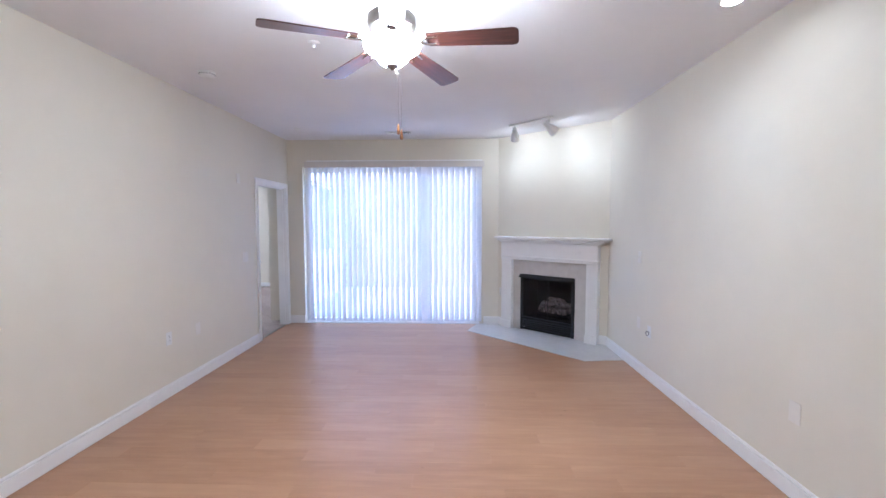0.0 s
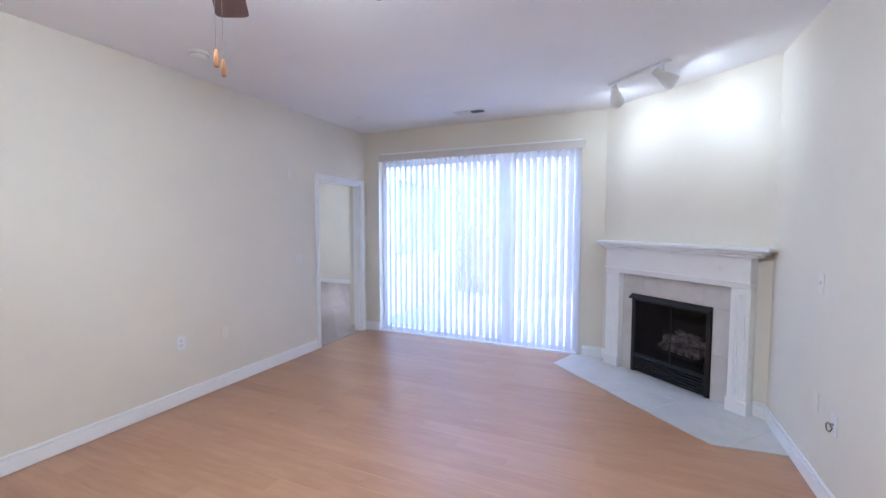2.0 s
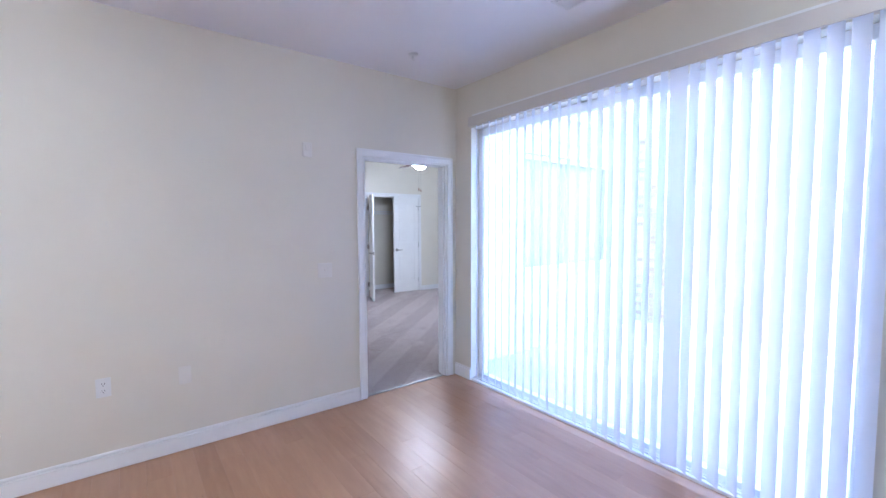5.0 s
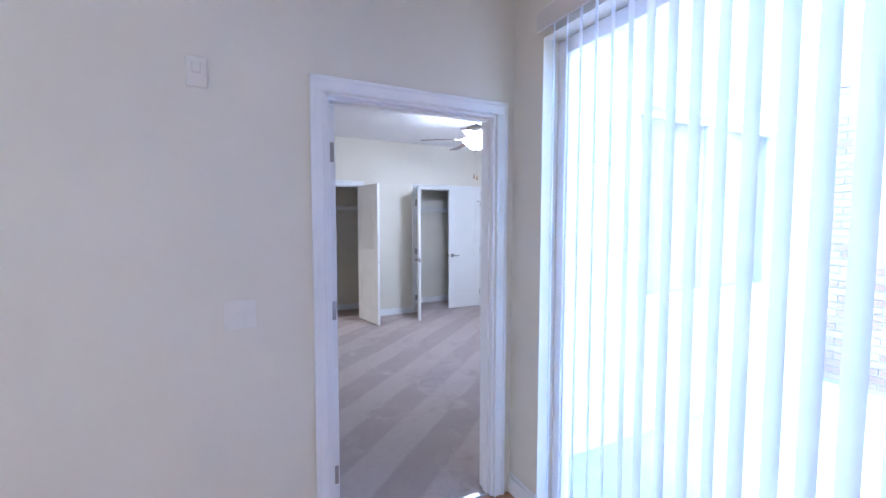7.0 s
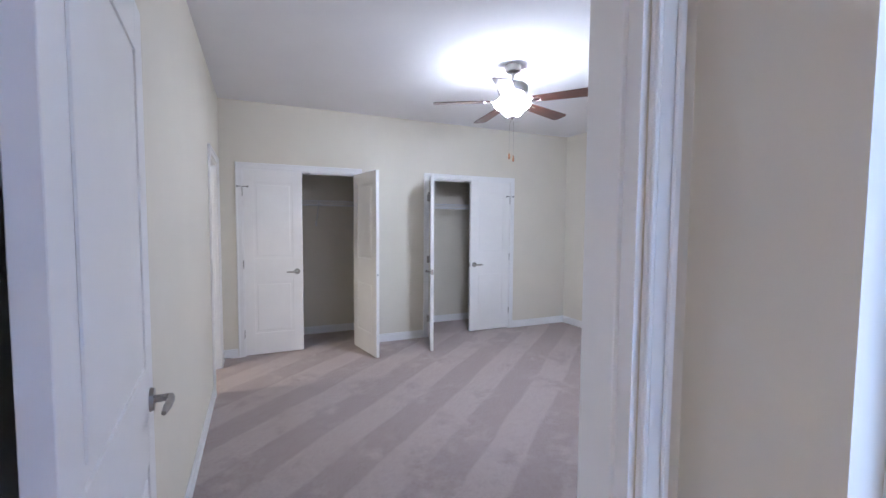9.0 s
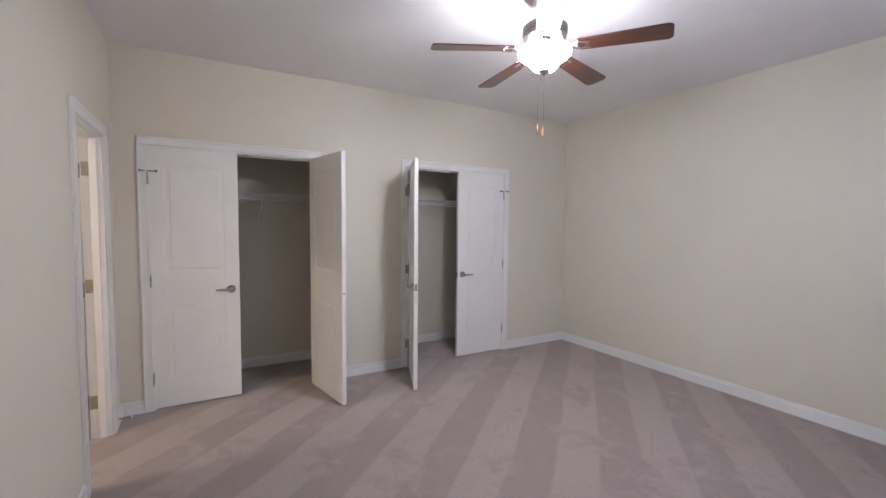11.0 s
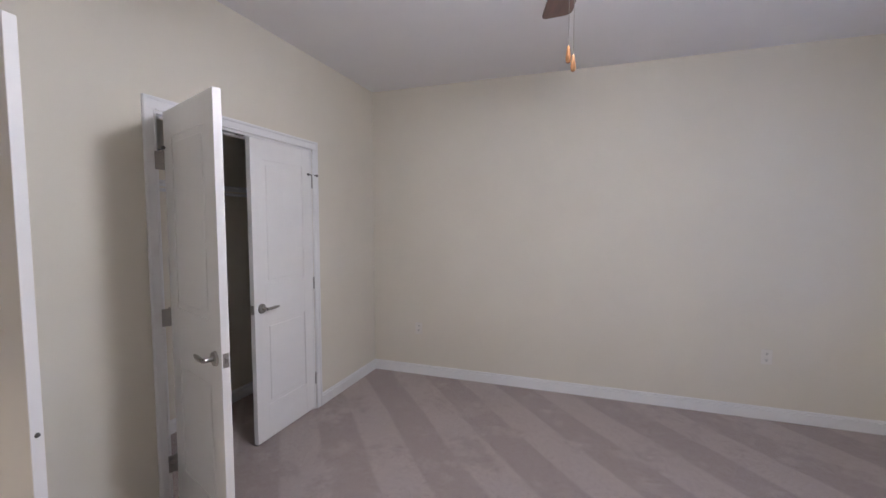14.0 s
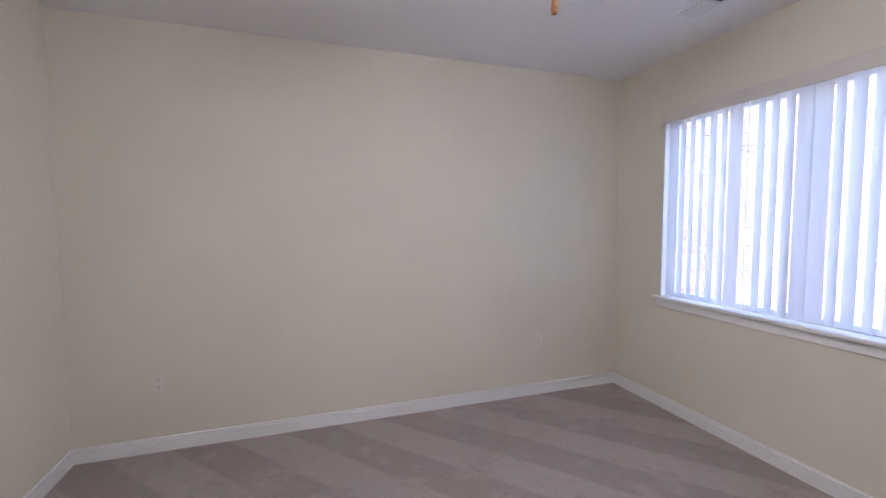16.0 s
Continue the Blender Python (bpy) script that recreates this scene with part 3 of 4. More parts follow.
wire_shelf(BS, 6.9, (1.06,), "white coated wire closet shelf with a hanging rod")
wire_shelf(7.0, BN, (0.62, 1.9), "white coated wire closet shelf with a hanging rod")
# ---- sliding patio door ----
def glazed_frame(name, w, h, bars, m, label, lites, thick=0.05, rail=0.06):
    """A frame in the local xz plane with panes; bars: vertical members at x."""
    ob = thing(name, m, label, "window", "", "structure")
    edges = [0.0] + list(bars) + [w]
    bm = bmesh.new()
    box(bm, 0, w, 0, thick, h - rail, h, 0.004)
    part("head_rail", bm, M["trim"], ob)
    bm = bmesh.new()
    box(bm, 0, w, 0, thick, 0, rail * 0.8, 0.004)
    part("bottom_rail", bm, M["trim"], ob)
    for i, x in enumerate(edges):
        bm = bmesh.new()
        x0 = min(max(x - rail / 2, 0), w - rail)
        box(bm, x0, x0 + rail, 0.002, thick - 0.002, rail * 0.8, h - rail, 0.004)
        part("stile", bm, M["trim"], ob)
    for a, b in zip(edges, edges[1:]):
        bm = bmesh.new()
        box(bm, a + rail * 0.5, b - rail * 0.5, thick * 0.45, thick * 0.55, rail * 0.8, h - rail)
        p = part("pane", bm, M["glass"], ob, "clear glass pane")
        p.visible_shadow = False
    return ob


glazed_frame("window_1", S1 - S0, SZ - 0.01, (1.76,), pose(S0, YN + 0.09, 0.005), "white framed sliding glass patio door", 2, 0.06, 0.07)
bm, done = solid("sliding_door_track", M["trim"], "white metal track along the foot of the patio door", "door track")
box(bm, S0 + 0.001, S1 - 0.001, YN + 0.002, YN + 0.088, -0.005, 0.022, 0.003)
box(bm, S0 + 0.001, S1 - 0.001, YN + 0.030, YN + 0.036, 0.020, 0.034, 0.001)
box(bm, S0 + 0.001, S1 - 0.001, YN + 0.060, YN + 0.066, 0.020, 0.034, 0.001)
done()
glazed_frame("window_2", W1 - W0, WZ1 - WZ0, (0.91,), pose(BE + 0.13, W0, WZ0, 0, 0, 90), "white framed bedroom window", 2, 0.05, 0.05)
bm, done = solid("window_sill_bedroom", M["trim"], "white painted window sill with an apron", "window sill")
box(bm, BE - 0.045, BE + 0.08, W0 - 0.05, W1 + 0.05, WZ0 - 0.022, WZ0 + 0.002, 0.005)
box(bm, BE - 0.014, BE, W0 - 0.03, W1 + 0.03, WZ0 - 0.085, WZ0 - 0.022, 0.003)
done()
bm, done = solid("reveal_bedroom", M["trim"], "white window reveal lining", "window reveal")
box(bm, BE + 0.0, BE + 0.13, W1 - 0.008, W1 + 0.001, WZ0 + 0.002, WZ1)
box(bm, BE + 0.0, BE + 0.13, W0 - 0.001, W0 + 0.008, WZ0 + 0.002, WZ1)
box(bm, BE + 0.0, BE + 0.13, W0, W1, WZ1 - 0.008, WZ1 + 0.001)
done()


def slat_mesh(h, w=0.089, bow=0.006):
    me = bpy.data.meshes.new("slat")
    vs, fs, n = [], [], 6
    for z in (0.0, -h):
        for i in range(n + 1):
            u = i / n - 0.5
            vs.append((u * w, bow * (1 - 4 * u * u), z))
    for i in range(n):
        fs.append((i, i + 1, n + 2 + i, n + 1 + i))
    me.from_pydata(vs, [], fs)
    for p in me.polygons:
        p.use_smooth = True
    me.materials.append(M["slat"])
    return me


def vertical_blind(m, width, h, turns, label, slat_w=0.089, valance=0.09, proj=0.085, over=0.03, drop=0.002):
    """Head rail and valance along local x, slats hung below; turns: degrees, one a slat."""
    ob = thing("vertical_blind", m, label, "blind")
    bm = bmesh.new()
    box(bm, -over, width + over, -proj, -proj + 0.012, -drop, valance, 0.002)
    box(bm, -over, width + over, -proj + 0.012, 0, valance - 0.012, valance, 0.002)
    part("valance", bm, M["valance"], ob, "flat off-white valance board")
    bm = bmesh.new()
    box(bm, 0, width, -0.065, -0.025, 0.03, 0.065, 0.003)
    part("head_rail", bm, M["trim"], ob)
    me = slat_mesh(h, slat_w)
    n = len(turns)
    for i, a in enumerate(turns):
        s = new("slat", me)
        s.parent = ob
        x = (i + 0.5) * width / n
        s.matrix_basis = pose(x, -0.045, 0.012, random.uniform(-0.15, 0.15), random.uniform(-0.12, 0.12), a)
    bm = bmesh.new()
    for i in range(n - 1):
        for yy in (-0.045,):
            x0, x1 = (i + 0.5) * width / n, (i + 1.5) * width / n
            cyl(bm, (x0, yy - 0.03, -h + 0.02), (x1, yy - 0.03, -h + 0.02), 0.0012, n=5)
    part("bottom_chain", bm, M["plastic"], ob, "thin white beaded chain")
    return ob


M["valance"] = plain("taupe_white_valance", (0.68, 0.635, 0.585), 0.5, var=0.02, big=4, fine=80, bump=0.03)
rng = random.Random(4)
turns = [-37 + rng.uniform(-4, 4) for _ in range(32)]
turns[21] = 12
vertical_blind(pose(-2.115, YN - 0.004, 2.375), 2.585, 2.335, turns, "white vertical blind with half-open slats before the patio door", valance=0.045, proj=0.085, drop=0.04)
turns = [-30 + rng.uniform(-8, 8) for _ in range(22)]
for i, a in ((0, -4), (6, 3), (7, -52), (11, -6), (12, 2), (17, -50)):
    turns[i] = a
vertical_blind(pose(BE - 0.004 + 0.055, W1 - 0.045, 2.275, 0, 0, -90), W1 - W0 - 0.06, 1.362, turns, "white vertical blind with unevenly turned slats before the window", valance=0.062, proj=0.095, over=0.05, drop=0.024)


# ---- fireplace ----
fp = thing("fireplace", FM, "white mantel fireplace with beige marble tile surround and black gas insert", "fireplace")
U0, U1, UZ = 0.290, 1.394, 1.003     # surround opening in the mantel
bm = bmesh.new()                   # mantel shelf with stepped mouldings
box(bm, 0.050, 1.700, -0.180, 0.0, 1.300, 1.330, 0.006)
box(bm, 0.080, 1.640, -0.150, 0.0, 1.272, 1.300, 0.008)
box(bm, 0.105, 1.590, -0.125, 0.0, 1.245, 1.272, 0.008)
part("mantel_shelf", bm, M["trim"], fp, "white painted mantel shelf")
bm = bmesh.new()
box(bm, 0.120, 1.540, -0.095, 0.0, UZ, 1.245, 0.004)
box(bm, 0.112, 1.548, -0.104, 0.0, UZ + 0.03, UZ + 0.055, 0.006)
part("frieze", bm, M["trim"], fp)
for a, b in ((0.120, U0), (U1, 1.540)):
    bm = bmesh.new()
    box(bm, a, b, -0.085, 0.0, 0.0, UZ, 0.004)
    box(bm, a - 0.008, b + (0.008 if b > 1 else 0.0), -0.096, 0.0, 0.0, 0.11, 0.004)
    k, reeds = 4, []
    wv = (b - a - 0.05) / k
    for i in range(k):
        fl = bmesh.new()
        box(fl, a + 0.025 + i * wv + 0.004, a + 0.025 + (i + 1) * wv - 0.004, -0.091, -0.084, 0.15, UZ - 0.05, 0.003)
        reeds.append(fl)
    leg = part("leg", bm, M["trim"], fp, "reeded white pilaster")
    for fl in reeds:
        part("reed", fl, M["trim"], leg)
bm = bmesh.new()
for a, b, c, d in ((U0, B0, 0.0, UZ), (B1, U1, 0.0, UZ), (B0, B1, BZ1, UZ)):
    box(bm, a, b, -0.012, 0.0, c, d)
part("grout", bm, M["grout"], fp)
tiles = [(U0, B0, 0.0, 0.40), (U0, B0, 0.40, BZ1)]
tiles += [(B1, U1, 0.0, 0.40), (B1, U1, 0.40, BZ1)]
tiles += [(U0, 0.53, BZ1, UZ), (0.53, 1.14, BZ1, UZ), (1.14, U1, BZ1, UZ)]
for a, b, c, d in tiles:
    bm = bmesh.new()
    box(bm, a + 0.0012, b - 0.0012, -0.022, -0.010, c + 0.0012, d - 0.0012, 0.0012)
    part("tile", bm, M["surround"], fp)
# black insert
bm = bmesh.new()
for a, b, c, d in ((B0 + 0.006, B0 + 0.045, 0.010, 0.795), (B1 - 0.045, B1 - 0.006, 0.010, 0.795), (B0 + 0.04, B1 - 0.04, 0.735, 0.795), (B0 + 0.04, B1 - 0.04, 0.165, 0.195)):
    box(bm, a, b, -0.034, 0.0, c, d, 0.003)
insert = part("insert_frame", bm, M["black"], fp, "black metal insert frame")
bm = bmesh.new()
v = [bm.verts.new(p) for p in ((B0 + 0.002, -0.03, 0.80), (B1 - 0.002, -0.03, 0.80), (B1 - 0.002, -0.075, 0.768), (B0 + 0.002, -0.075, 0.768),
                               (B0 + 0.002, -0.03, 0.775), (B1 - 0.002, -0.03, 0.775), (B1 - 0.002, -0.078, 0.757), (B0 + 0.002, -0.078, 0.757))]
for f in ((0, 1, 2, 3), (4, 7, 6, 5), (3, 2, 6, 7), (0, 4, 5, 1), (0, 3, 7, 4), (1, 5, 6, 2)):
    bm.faces.new([v[i] for i in f])
part("hood", bm, M["black"], insert, "sloping black hood")
for i in range(5):
    bm = bmesh.new()
    z = 0.030 + i * 0.027
    box(bm, B0 + 0.045, B1 - 0.045, -0.030, -0.006, z, z + 0.015, 0.002, Matrix())
    part("louvre", bm, M["black"], insert)
bm = bmesh.new()
box(bm, B0 + 0.045, B1 - 0.045, -0.014, -0.010, 0.195, 0.735)
g = part("fire_glass", bm, M["fireglass"], insert, "dark glass front")
g.visible_shadow = False
bm = bmesh.new()
box(bm, 0.83, 0.845, -0.02, -0.014, 0.195, 0.735, 0.002)
part("door_stile", bm, M["black"], insert)
bm = bmesh.new()
for a, b, c, d, e, f in ((B0 + 0.02, B1 - 0.02, 0.42, 0.44, 0.04, 0.80), (B0 + 0.0, B0 + 0.02, 0.0, 0.44, 0.04, 0.80), (B1 - 0.02, B1, 0.0, 0.44, 0.04, 0.80),
                         (B0, B1, 0.0, 0.44, 0.80, 0.82), (B0, B1, 0.0, 0.44, -0.01, 0.010), (B0, B1, 0.0, 0.44, 0.165, 0.185), (B0 + 0.02, B1 - 0.02, 0.03, 0.05, 0.04, 0.165)):
    box(bm, a, b, c, d, e, f)
part("firebox", bm, M["soot"], fp, "sooty dark firebox")


def gas_log(p, q, r, seed):
    rg = random.Random(seed)
    p, q = Vector(p), Vector(q)
    d = q - p
    m = d.to_track_quat("Z", "Y").to_matrix()
    bm = bmesh.new()
    rings, n, k = [], 12, 9
    for j in range(k):
        u = j / (k - 1)
        c = p + d * u + Vector((rg.uniform(-1, 1), rg.uniform(-1, 1), rg.uniform(-1, 1))) * r * 0.12
        rr = r * (0.9 + 0.18 * rg.random()) * (0.8 if j in (0, k - 1) else 1)
        rings.append([bm.verts.new(c + m @ Vector((rr * (0.88 + 0.24 * rg.random()) * math.cos(6.283 * i / n), rr * (0.88 + 0.24 * rg.random()) * math.sin(6.283 * i / n), 0))) for i in range(n)])
    for a, b in zip(rings, rings[1:]):
        for i in range(n):
            bm.faces.new((a[i], a[(i + 1) % n], b[(i + 1) % n], b[i]))
    bm.faces.new(rings[0][::-1])
    bm.faces.new(rings[-1])
    return bm


logs = thing("gas_logs", FM @ pose(0.84, 0.19, 0.185), "charred ceramic gas logs on a black grate", "fire logs")
for i, (p, q, r) in enumerate((((-0.26, 0.05, 0.13), (0.26, 0.08, 0.12), 0.05), ((-0.22, -0.05, 0.12), (0.20, -0.07, 0.115), 0.042), ((-0.19, -0.06, 0.20), (0.12, 0.07, 0.22), 0.038), ((0.02, -0.08, 0.195), (0.23, 0.06, 0.20), 0.034), ((-0.1, 0.02, 0.27), (0.14, 0.0, 0.25), 0.03))):
    part("log", gas_log(p, q, r, i), M["log"], logs, smooth=True)
bm = bmesh.new()
for i in range(7):
    x = -0.24 + i * 0.08
    cyl(bm, (x, -0.12, 0.07), (x, 0.12, 0.07), 0.007, n=8)
    cyl(bm, (x, -0.12, 0.07), (x, -0.125, 0.13), 0.007, n=8)
for y in (-0.09, 0.09):
    cyl(bm, (-0.27, y, 0.062), (0.27, y, 0.062), 0.007, n=8)
    for x in (-0.25, 0.25):
        cyl(bm, (x, y, 0.0), (x, y, 0.065), 0.007, n=8)
part("grate", bm, M["black"], logs, "black iron grate")

# hearth: pale tiles in the angled frame, clipped to the corner
def prism(pts, z0, z1):
    bm = bmesh.new()
    lo = [bm.verts.new((x, y, z0)) for x, y in pts]
    hi = [bm.verts.new((x, y, z1)) for x, y in pts]
    bm.faces.new(lo[::-1])
    bm.faces.new(hi)
    for i in range(len(pts)):
        j = (i + 1) % len(pts)
        bm.faces.new((lo[i], lo[j], hi[j], hi[i]))
    return bm


def clip(pts, p, nrm):
    out = []
    for i in range(len(pts)):
        a, b = Vector(pts[i]), Vector(pts[(i + 1) % len(pts)])
        da, db = (a - p).dot(nrm), (b - p).dot(nrm)
        if da <= 0:
            out.append(a)
        if da * db < 0:
            out.append(a + (b - a) * (da / (da - db)))
    return out


HEARTH = [(0.248, 5.665), (1.505, 4.412), (XE - 0.001, 4.455), (XE - 0.001, 4.995), (0.712, 6.072), (0.40, 6.072)]
hearth = thing("hearth", pose(0, 0, 0), "flush pale grey tile hearth before the fireplace", "hearth", "", "structure")
part("grout", prism([(x, y) for x, y in HEARTH], -0.011, 0.004), M["grout"], hearth)
iv = FM.inverted()
loc = [(iv @ Vector((x, y, 0))).to_2d() for x, y in HEARTH]
for i in range(-1, 4):
    for j in range(2):
        a, b = -0.10 + i * 0.62, -0.10 + (i + 1) * 0.62
        c, d = (-0.31, 0.05) if j == 0 else (-0.75, -0.31)
        p = list(loc)
        for q, nrm in (((a + 0.001, 0), (-1, 0)), ((b - 0.001, 0), (1, 0)), ((0, c + 0.001), (0, -1)), ((0, d - 0.001), (0, 1))):
            p = clip(p, Vector(q), Vector(nrm)) if len(p) > 2 else []
        if len(p) > 2:
            part("tile", prism([(FM @ Vector((*v2, 0))).to_2d() for v2 in p], -0.002, 0.0065), M["hearth"], hearth)


# ---- ceiling fans ----
def fan_blade(m):
    """Blade along local x from the hub, with rounded outer end."""
    bm = bmesh.new()
    out = []
    n = 8
    r0, r1, w0, w1 = 0.19, 0.645, 0.052, 0.068
    out += [(r0, -w0), (r1 - 0.03, -w1)]
    out += [(r1 - 0.03 + 0.03 * math.sin(a), -w1 + 0.03 - 0.03 * math.cos(a)) for a in [math.pi / 2 * i / n for i in range(1, n + 1)]]
    out += [(x, -y) for x, y in reversed(out)]
    lo = [bm.verts.new((x, y, -0.003)) for x, y in out]
    hi = [bm.verts.new((x, y, 0.003)) for x, y in out]
    bm.faces.new(lo[::-1])
    bm.faces.new(hi)
    for i in range(len(out)):
        j = (i + 1) % len(out)
        bm.faces.new((lo[i], lo[j], hi[j], hi[i]))
    bmesh.ops.transform(bm, matrix=m, verts=bm.verts)
    return bm


def ceiling_fan(x, y, first, label, fobs, bowl_mat):
    ob = thing("ceiling_fan", pose(x, y, CEIL), label, "ceiling fan", "ceiling fans")
    part("canopy", lathe(bmesh.new(), [(0.0, 0.0), (0.066, 0.0), (0.066, -0.012), (0.058, -0.05), (0.036, -0.062), (0.0, -0.062)]), M["nickel"], ob, "brushed nickel canopy", True)
    part("downrod", cyl(bmesh.new(), (0, 0, -0.06), (0, 0, -0.135), 0.0125), M["nickel"], ob, smooth=True)
    housing = part("motor_housing", lathe(bmesh.new(), [(0.0, -0.12), (0.03, -0.122), (0.05, -0.135), (0.105, -0.150), (0.125, -0.168), (0.125, -0.205), (0.115, -0.218), (0.118, -0.226), (0.098, -0.246), (0.0, -0.248)], 40), M["nickel"], ob, "brushed nickel motor housing", True)
    part("switch_cup", lathe(bmesh.new(), [(0.0, -0.246), (0.082, -0.246), (0.088, -0.262), (0.088, -0.285), (0.07, -0.295), (0.0, -0.295)], 32), M["chrome"], ob, "polished switch cup", True)
    for i in range(5):
        a = first + 72 * i
        m = pose(0, 0, -0.285, 0, 0, a) @ pose(0, 0, 0, -9, 2.5, 0)
        b = part("blade", fan_blade(Matrix()), M["blade"], ob, "dark mahogany blade", at=m)
        bm = bmesh.new()
        box(bm, 0.085, 0.15, -0.016, 0.016, -0.010, -0.002, 0.003)
        for s in (-1, 1):
            cyl(bm, (0.14, 0, -0.006), (0.185, s * 0.030, -0.006), 0.006, n=8)
            cyl(bm, (0.185, s * 0.030, -0.006), (0.245, s * 0.026, -0.006), 0.006, n=8)
            cyl(bm, (0.235, s * 0.026, -0.010), (0.235, s * 0.026, 0.004), 0.009, n=10)
        cyl(bm, (0.185, 0.030, -0.006), (0.185, -0.030, -0.006), 0.006, n=8)
        part("blade_iron", bm, M["chrome"], b, "polished nickel blade bracket", True)
    bowl = [(0.128, -0.284), (0.141, -0.289), (0.1475, -0.300), (0.148, -0.311), (0.143, -0.323), (0.130, -0.334), (0.112, -0.346), (0.095, -0.359), (0.080, -0.375), (0.067, -0.391), (0.054, -0.402), (0.036, -0.407), (0.0, -0.408)]
    part("light_bowl", lathe(bmesh.new(), bowl, 40), bowl_mat, ob, "glowing frosted glass bowl", True)
    part("bowl_fitter", lathe(bmesh.new(), [(0.0, -0.290), (0.118, -0.290), (0.118, -0.294), (0.0, -0.302)], 32), M["nickel"], ob, "nickel fitter plate over the bowl", True)
    part("finial", lathe(bmesh.new(), [(0.0, -0.403), (0.033, -0.405), (0.031, -0.414), (0.012, -0.420), (0.007, -0.430), (0.0, -0.434)], 20), M["nickel"], ob, "nickel finial", True)
    for (px, py, L) in fobs:
        ch = bmesh.new()
        cyl(ch, (px * 0.4, py * 0.4, -0.416), (px, py, -0.47), 0.0009, n=6)
        cyl(ch, (px, py, -0.47), (px, py, -L), 0.0009, n=6)
        c = part("pull_chain", ch, M["nickel"], ob, "thin pull chain")
        part("fob", lathe(bmesh.new(), [(0.0, -L + 0.006), (0.004, -L + 0.004), (0.0055, -L - 0.01), (0.0085, -L - 0.034), (0.007, -L - 0.046), (0.0, -L - 0.05)], 14, (px, py, 0)), M["fob"], c, "light wooden pull", True)
    return ob


ceiling_fan(-0.238, 2.07, -81.5, "five-blade mahogany ceiling fan with lit bowl in the living room", ((0.044, 0.004, 0.738), (0.030, -0.010, 0.712)), M["bowl_living"])
ceiling_fan(-4.88, 7.31, -40.0, "five-blade mahogany ceiling fan with lit bowl in the bedroom", ((-0.052, 0.050, 0.712), (-0.066, 0.018, 0.694)), M["bowl_bedroom"])

# ---- track light by the chimney ----
TL, TR = Vector((0.778, 5.225, CEIL)), Vector((1.195, 4.805, CEIL))
td = (TR - TL)
tm = Matrix.Translation(TL) @ Matrix.Rotation(math.atan2(td.y, td.x), 4, "Z")
track = thing("track_light", tm, "white ceiling track with two lit spot heads", "track light")
bm = bmesh.new()
box(bm, -0.02, td.length + 0.02, -0.018, 0.018, -0.020, 0.0, 0.003)
part("rail", bm, M["plastic"], track)
for x, aim in ((0.06, FM @ Vector((0.30, 0, 2.22))), (td.length - 0.035, FM @ Vector((1.44, 0, 2.20)))):
    hd = part("spot_head", cyl(bmesh.new(), (x, 0, -0.02), (x, 0, -0.10), 0.008, n=10), M["plastic"], track, "white spot head")
    at = Vector((x, 0, -0.115))
    d = (tm.inverted() @ aim - at).normalized()
    q = d.to_track_quat("-Z", "Y").to_matrix().to_4x4()
    bm = lathe(bmesh.new(), [(0.0, 0.085), (0.026, 0.083), (0.032, 0.072), (0.033, 0.025), (0.042, 0.0), (0.057, -0.070), (0.060, -0.095), (0.055, -0.095), (0.053, -0.075), (0.0, -0.073)], 28)
    bmesh.ops.transform(bm, matrix=Matrix.Translation(at) @ q, verts=bm.verts)
    part("lamp_can", bm, M["plastic"], hd, smooth=True)
    bm = lathe(bmesh.new(), [(0.0, -0.084), (0.052, -0.082)], 24)
    bmesh.ops.transform(bm, matrix=Matrix.Translation(at) @ q, verts=bm.verts)
    part("lens", bm, M["lens"], hd, "glowing lamp lens")
    ld = bpy.data.lights.new("spot_lamp", "SPOT")
    ld.energy, ld.spot_size, ld.spot_blend, ld.shadow_soft_size, ld.color = SPOT_WATTS, radians(54), 1.0, 0.03, (0.93, 0.97, 1.0)
    lo = new("spot_lamp", ld)
    p = tm @ (at + d * 0.105)
    lo.matrix_world = look(p, aim)

spot = thing("ceiling_spot", pose(1.51, 2.13, CEIL), "white ceiling spot head with a lit lens", "spot light")
part("base", cyl(bmesh.new(), (0, 0, 0), (0, 0, -0.018), 0.055, 0.05, 28), M["plastic"], spot, smooth=True)
part("stem", cyl(bmesh.new(), (0, 0, -0.018), (0, 0, -0.03), 0.008, n=10), M["plastic"], spot)
part("lamp_can", lathe(bmesh.new(), [(0.0, -0.025), (0.034, -0.027), (0.036, -0.05), (0.050, -0.085), (0.048, -0.087), (0.0, -0.075)], 28), M["plastic"], spot, smooth=True)
part("lens", lathe(bmesh.new(), [(0.0, -0.088), (0.047, -0.0865)], 24), M["lens"], spot, "glowing lamp lens")
ld = bpy.data.lights.new("ceiling_spot_lamp", "SPOT")
ld.energy, ld.spot_size, ld.spot_blend, ld.shadow_soft_size, ld.color = CEILING_SPOT_WATTS, radians(110), 1.0, 0.04, (0.93, 0.97, 1.0)
new("ceiling_spot_lamp", ld).matrix_world = look((1.51, 2.13, CEIL - 0.10), (1.25, 4.4, 0.0))
bath = bpy.data.lights.new("bathroom_lamp", "AREA")
bath.shape, bath.size, bath.energy, bath.color = "DISK", 0.3, BATH_WATTS, (1.0, 0.82, 0.58)
new("bathroom_lamp", bath).matrix_world = look((-5.9, 3.7, CEIL - 0.02), (-5.9, 3.7, 0))


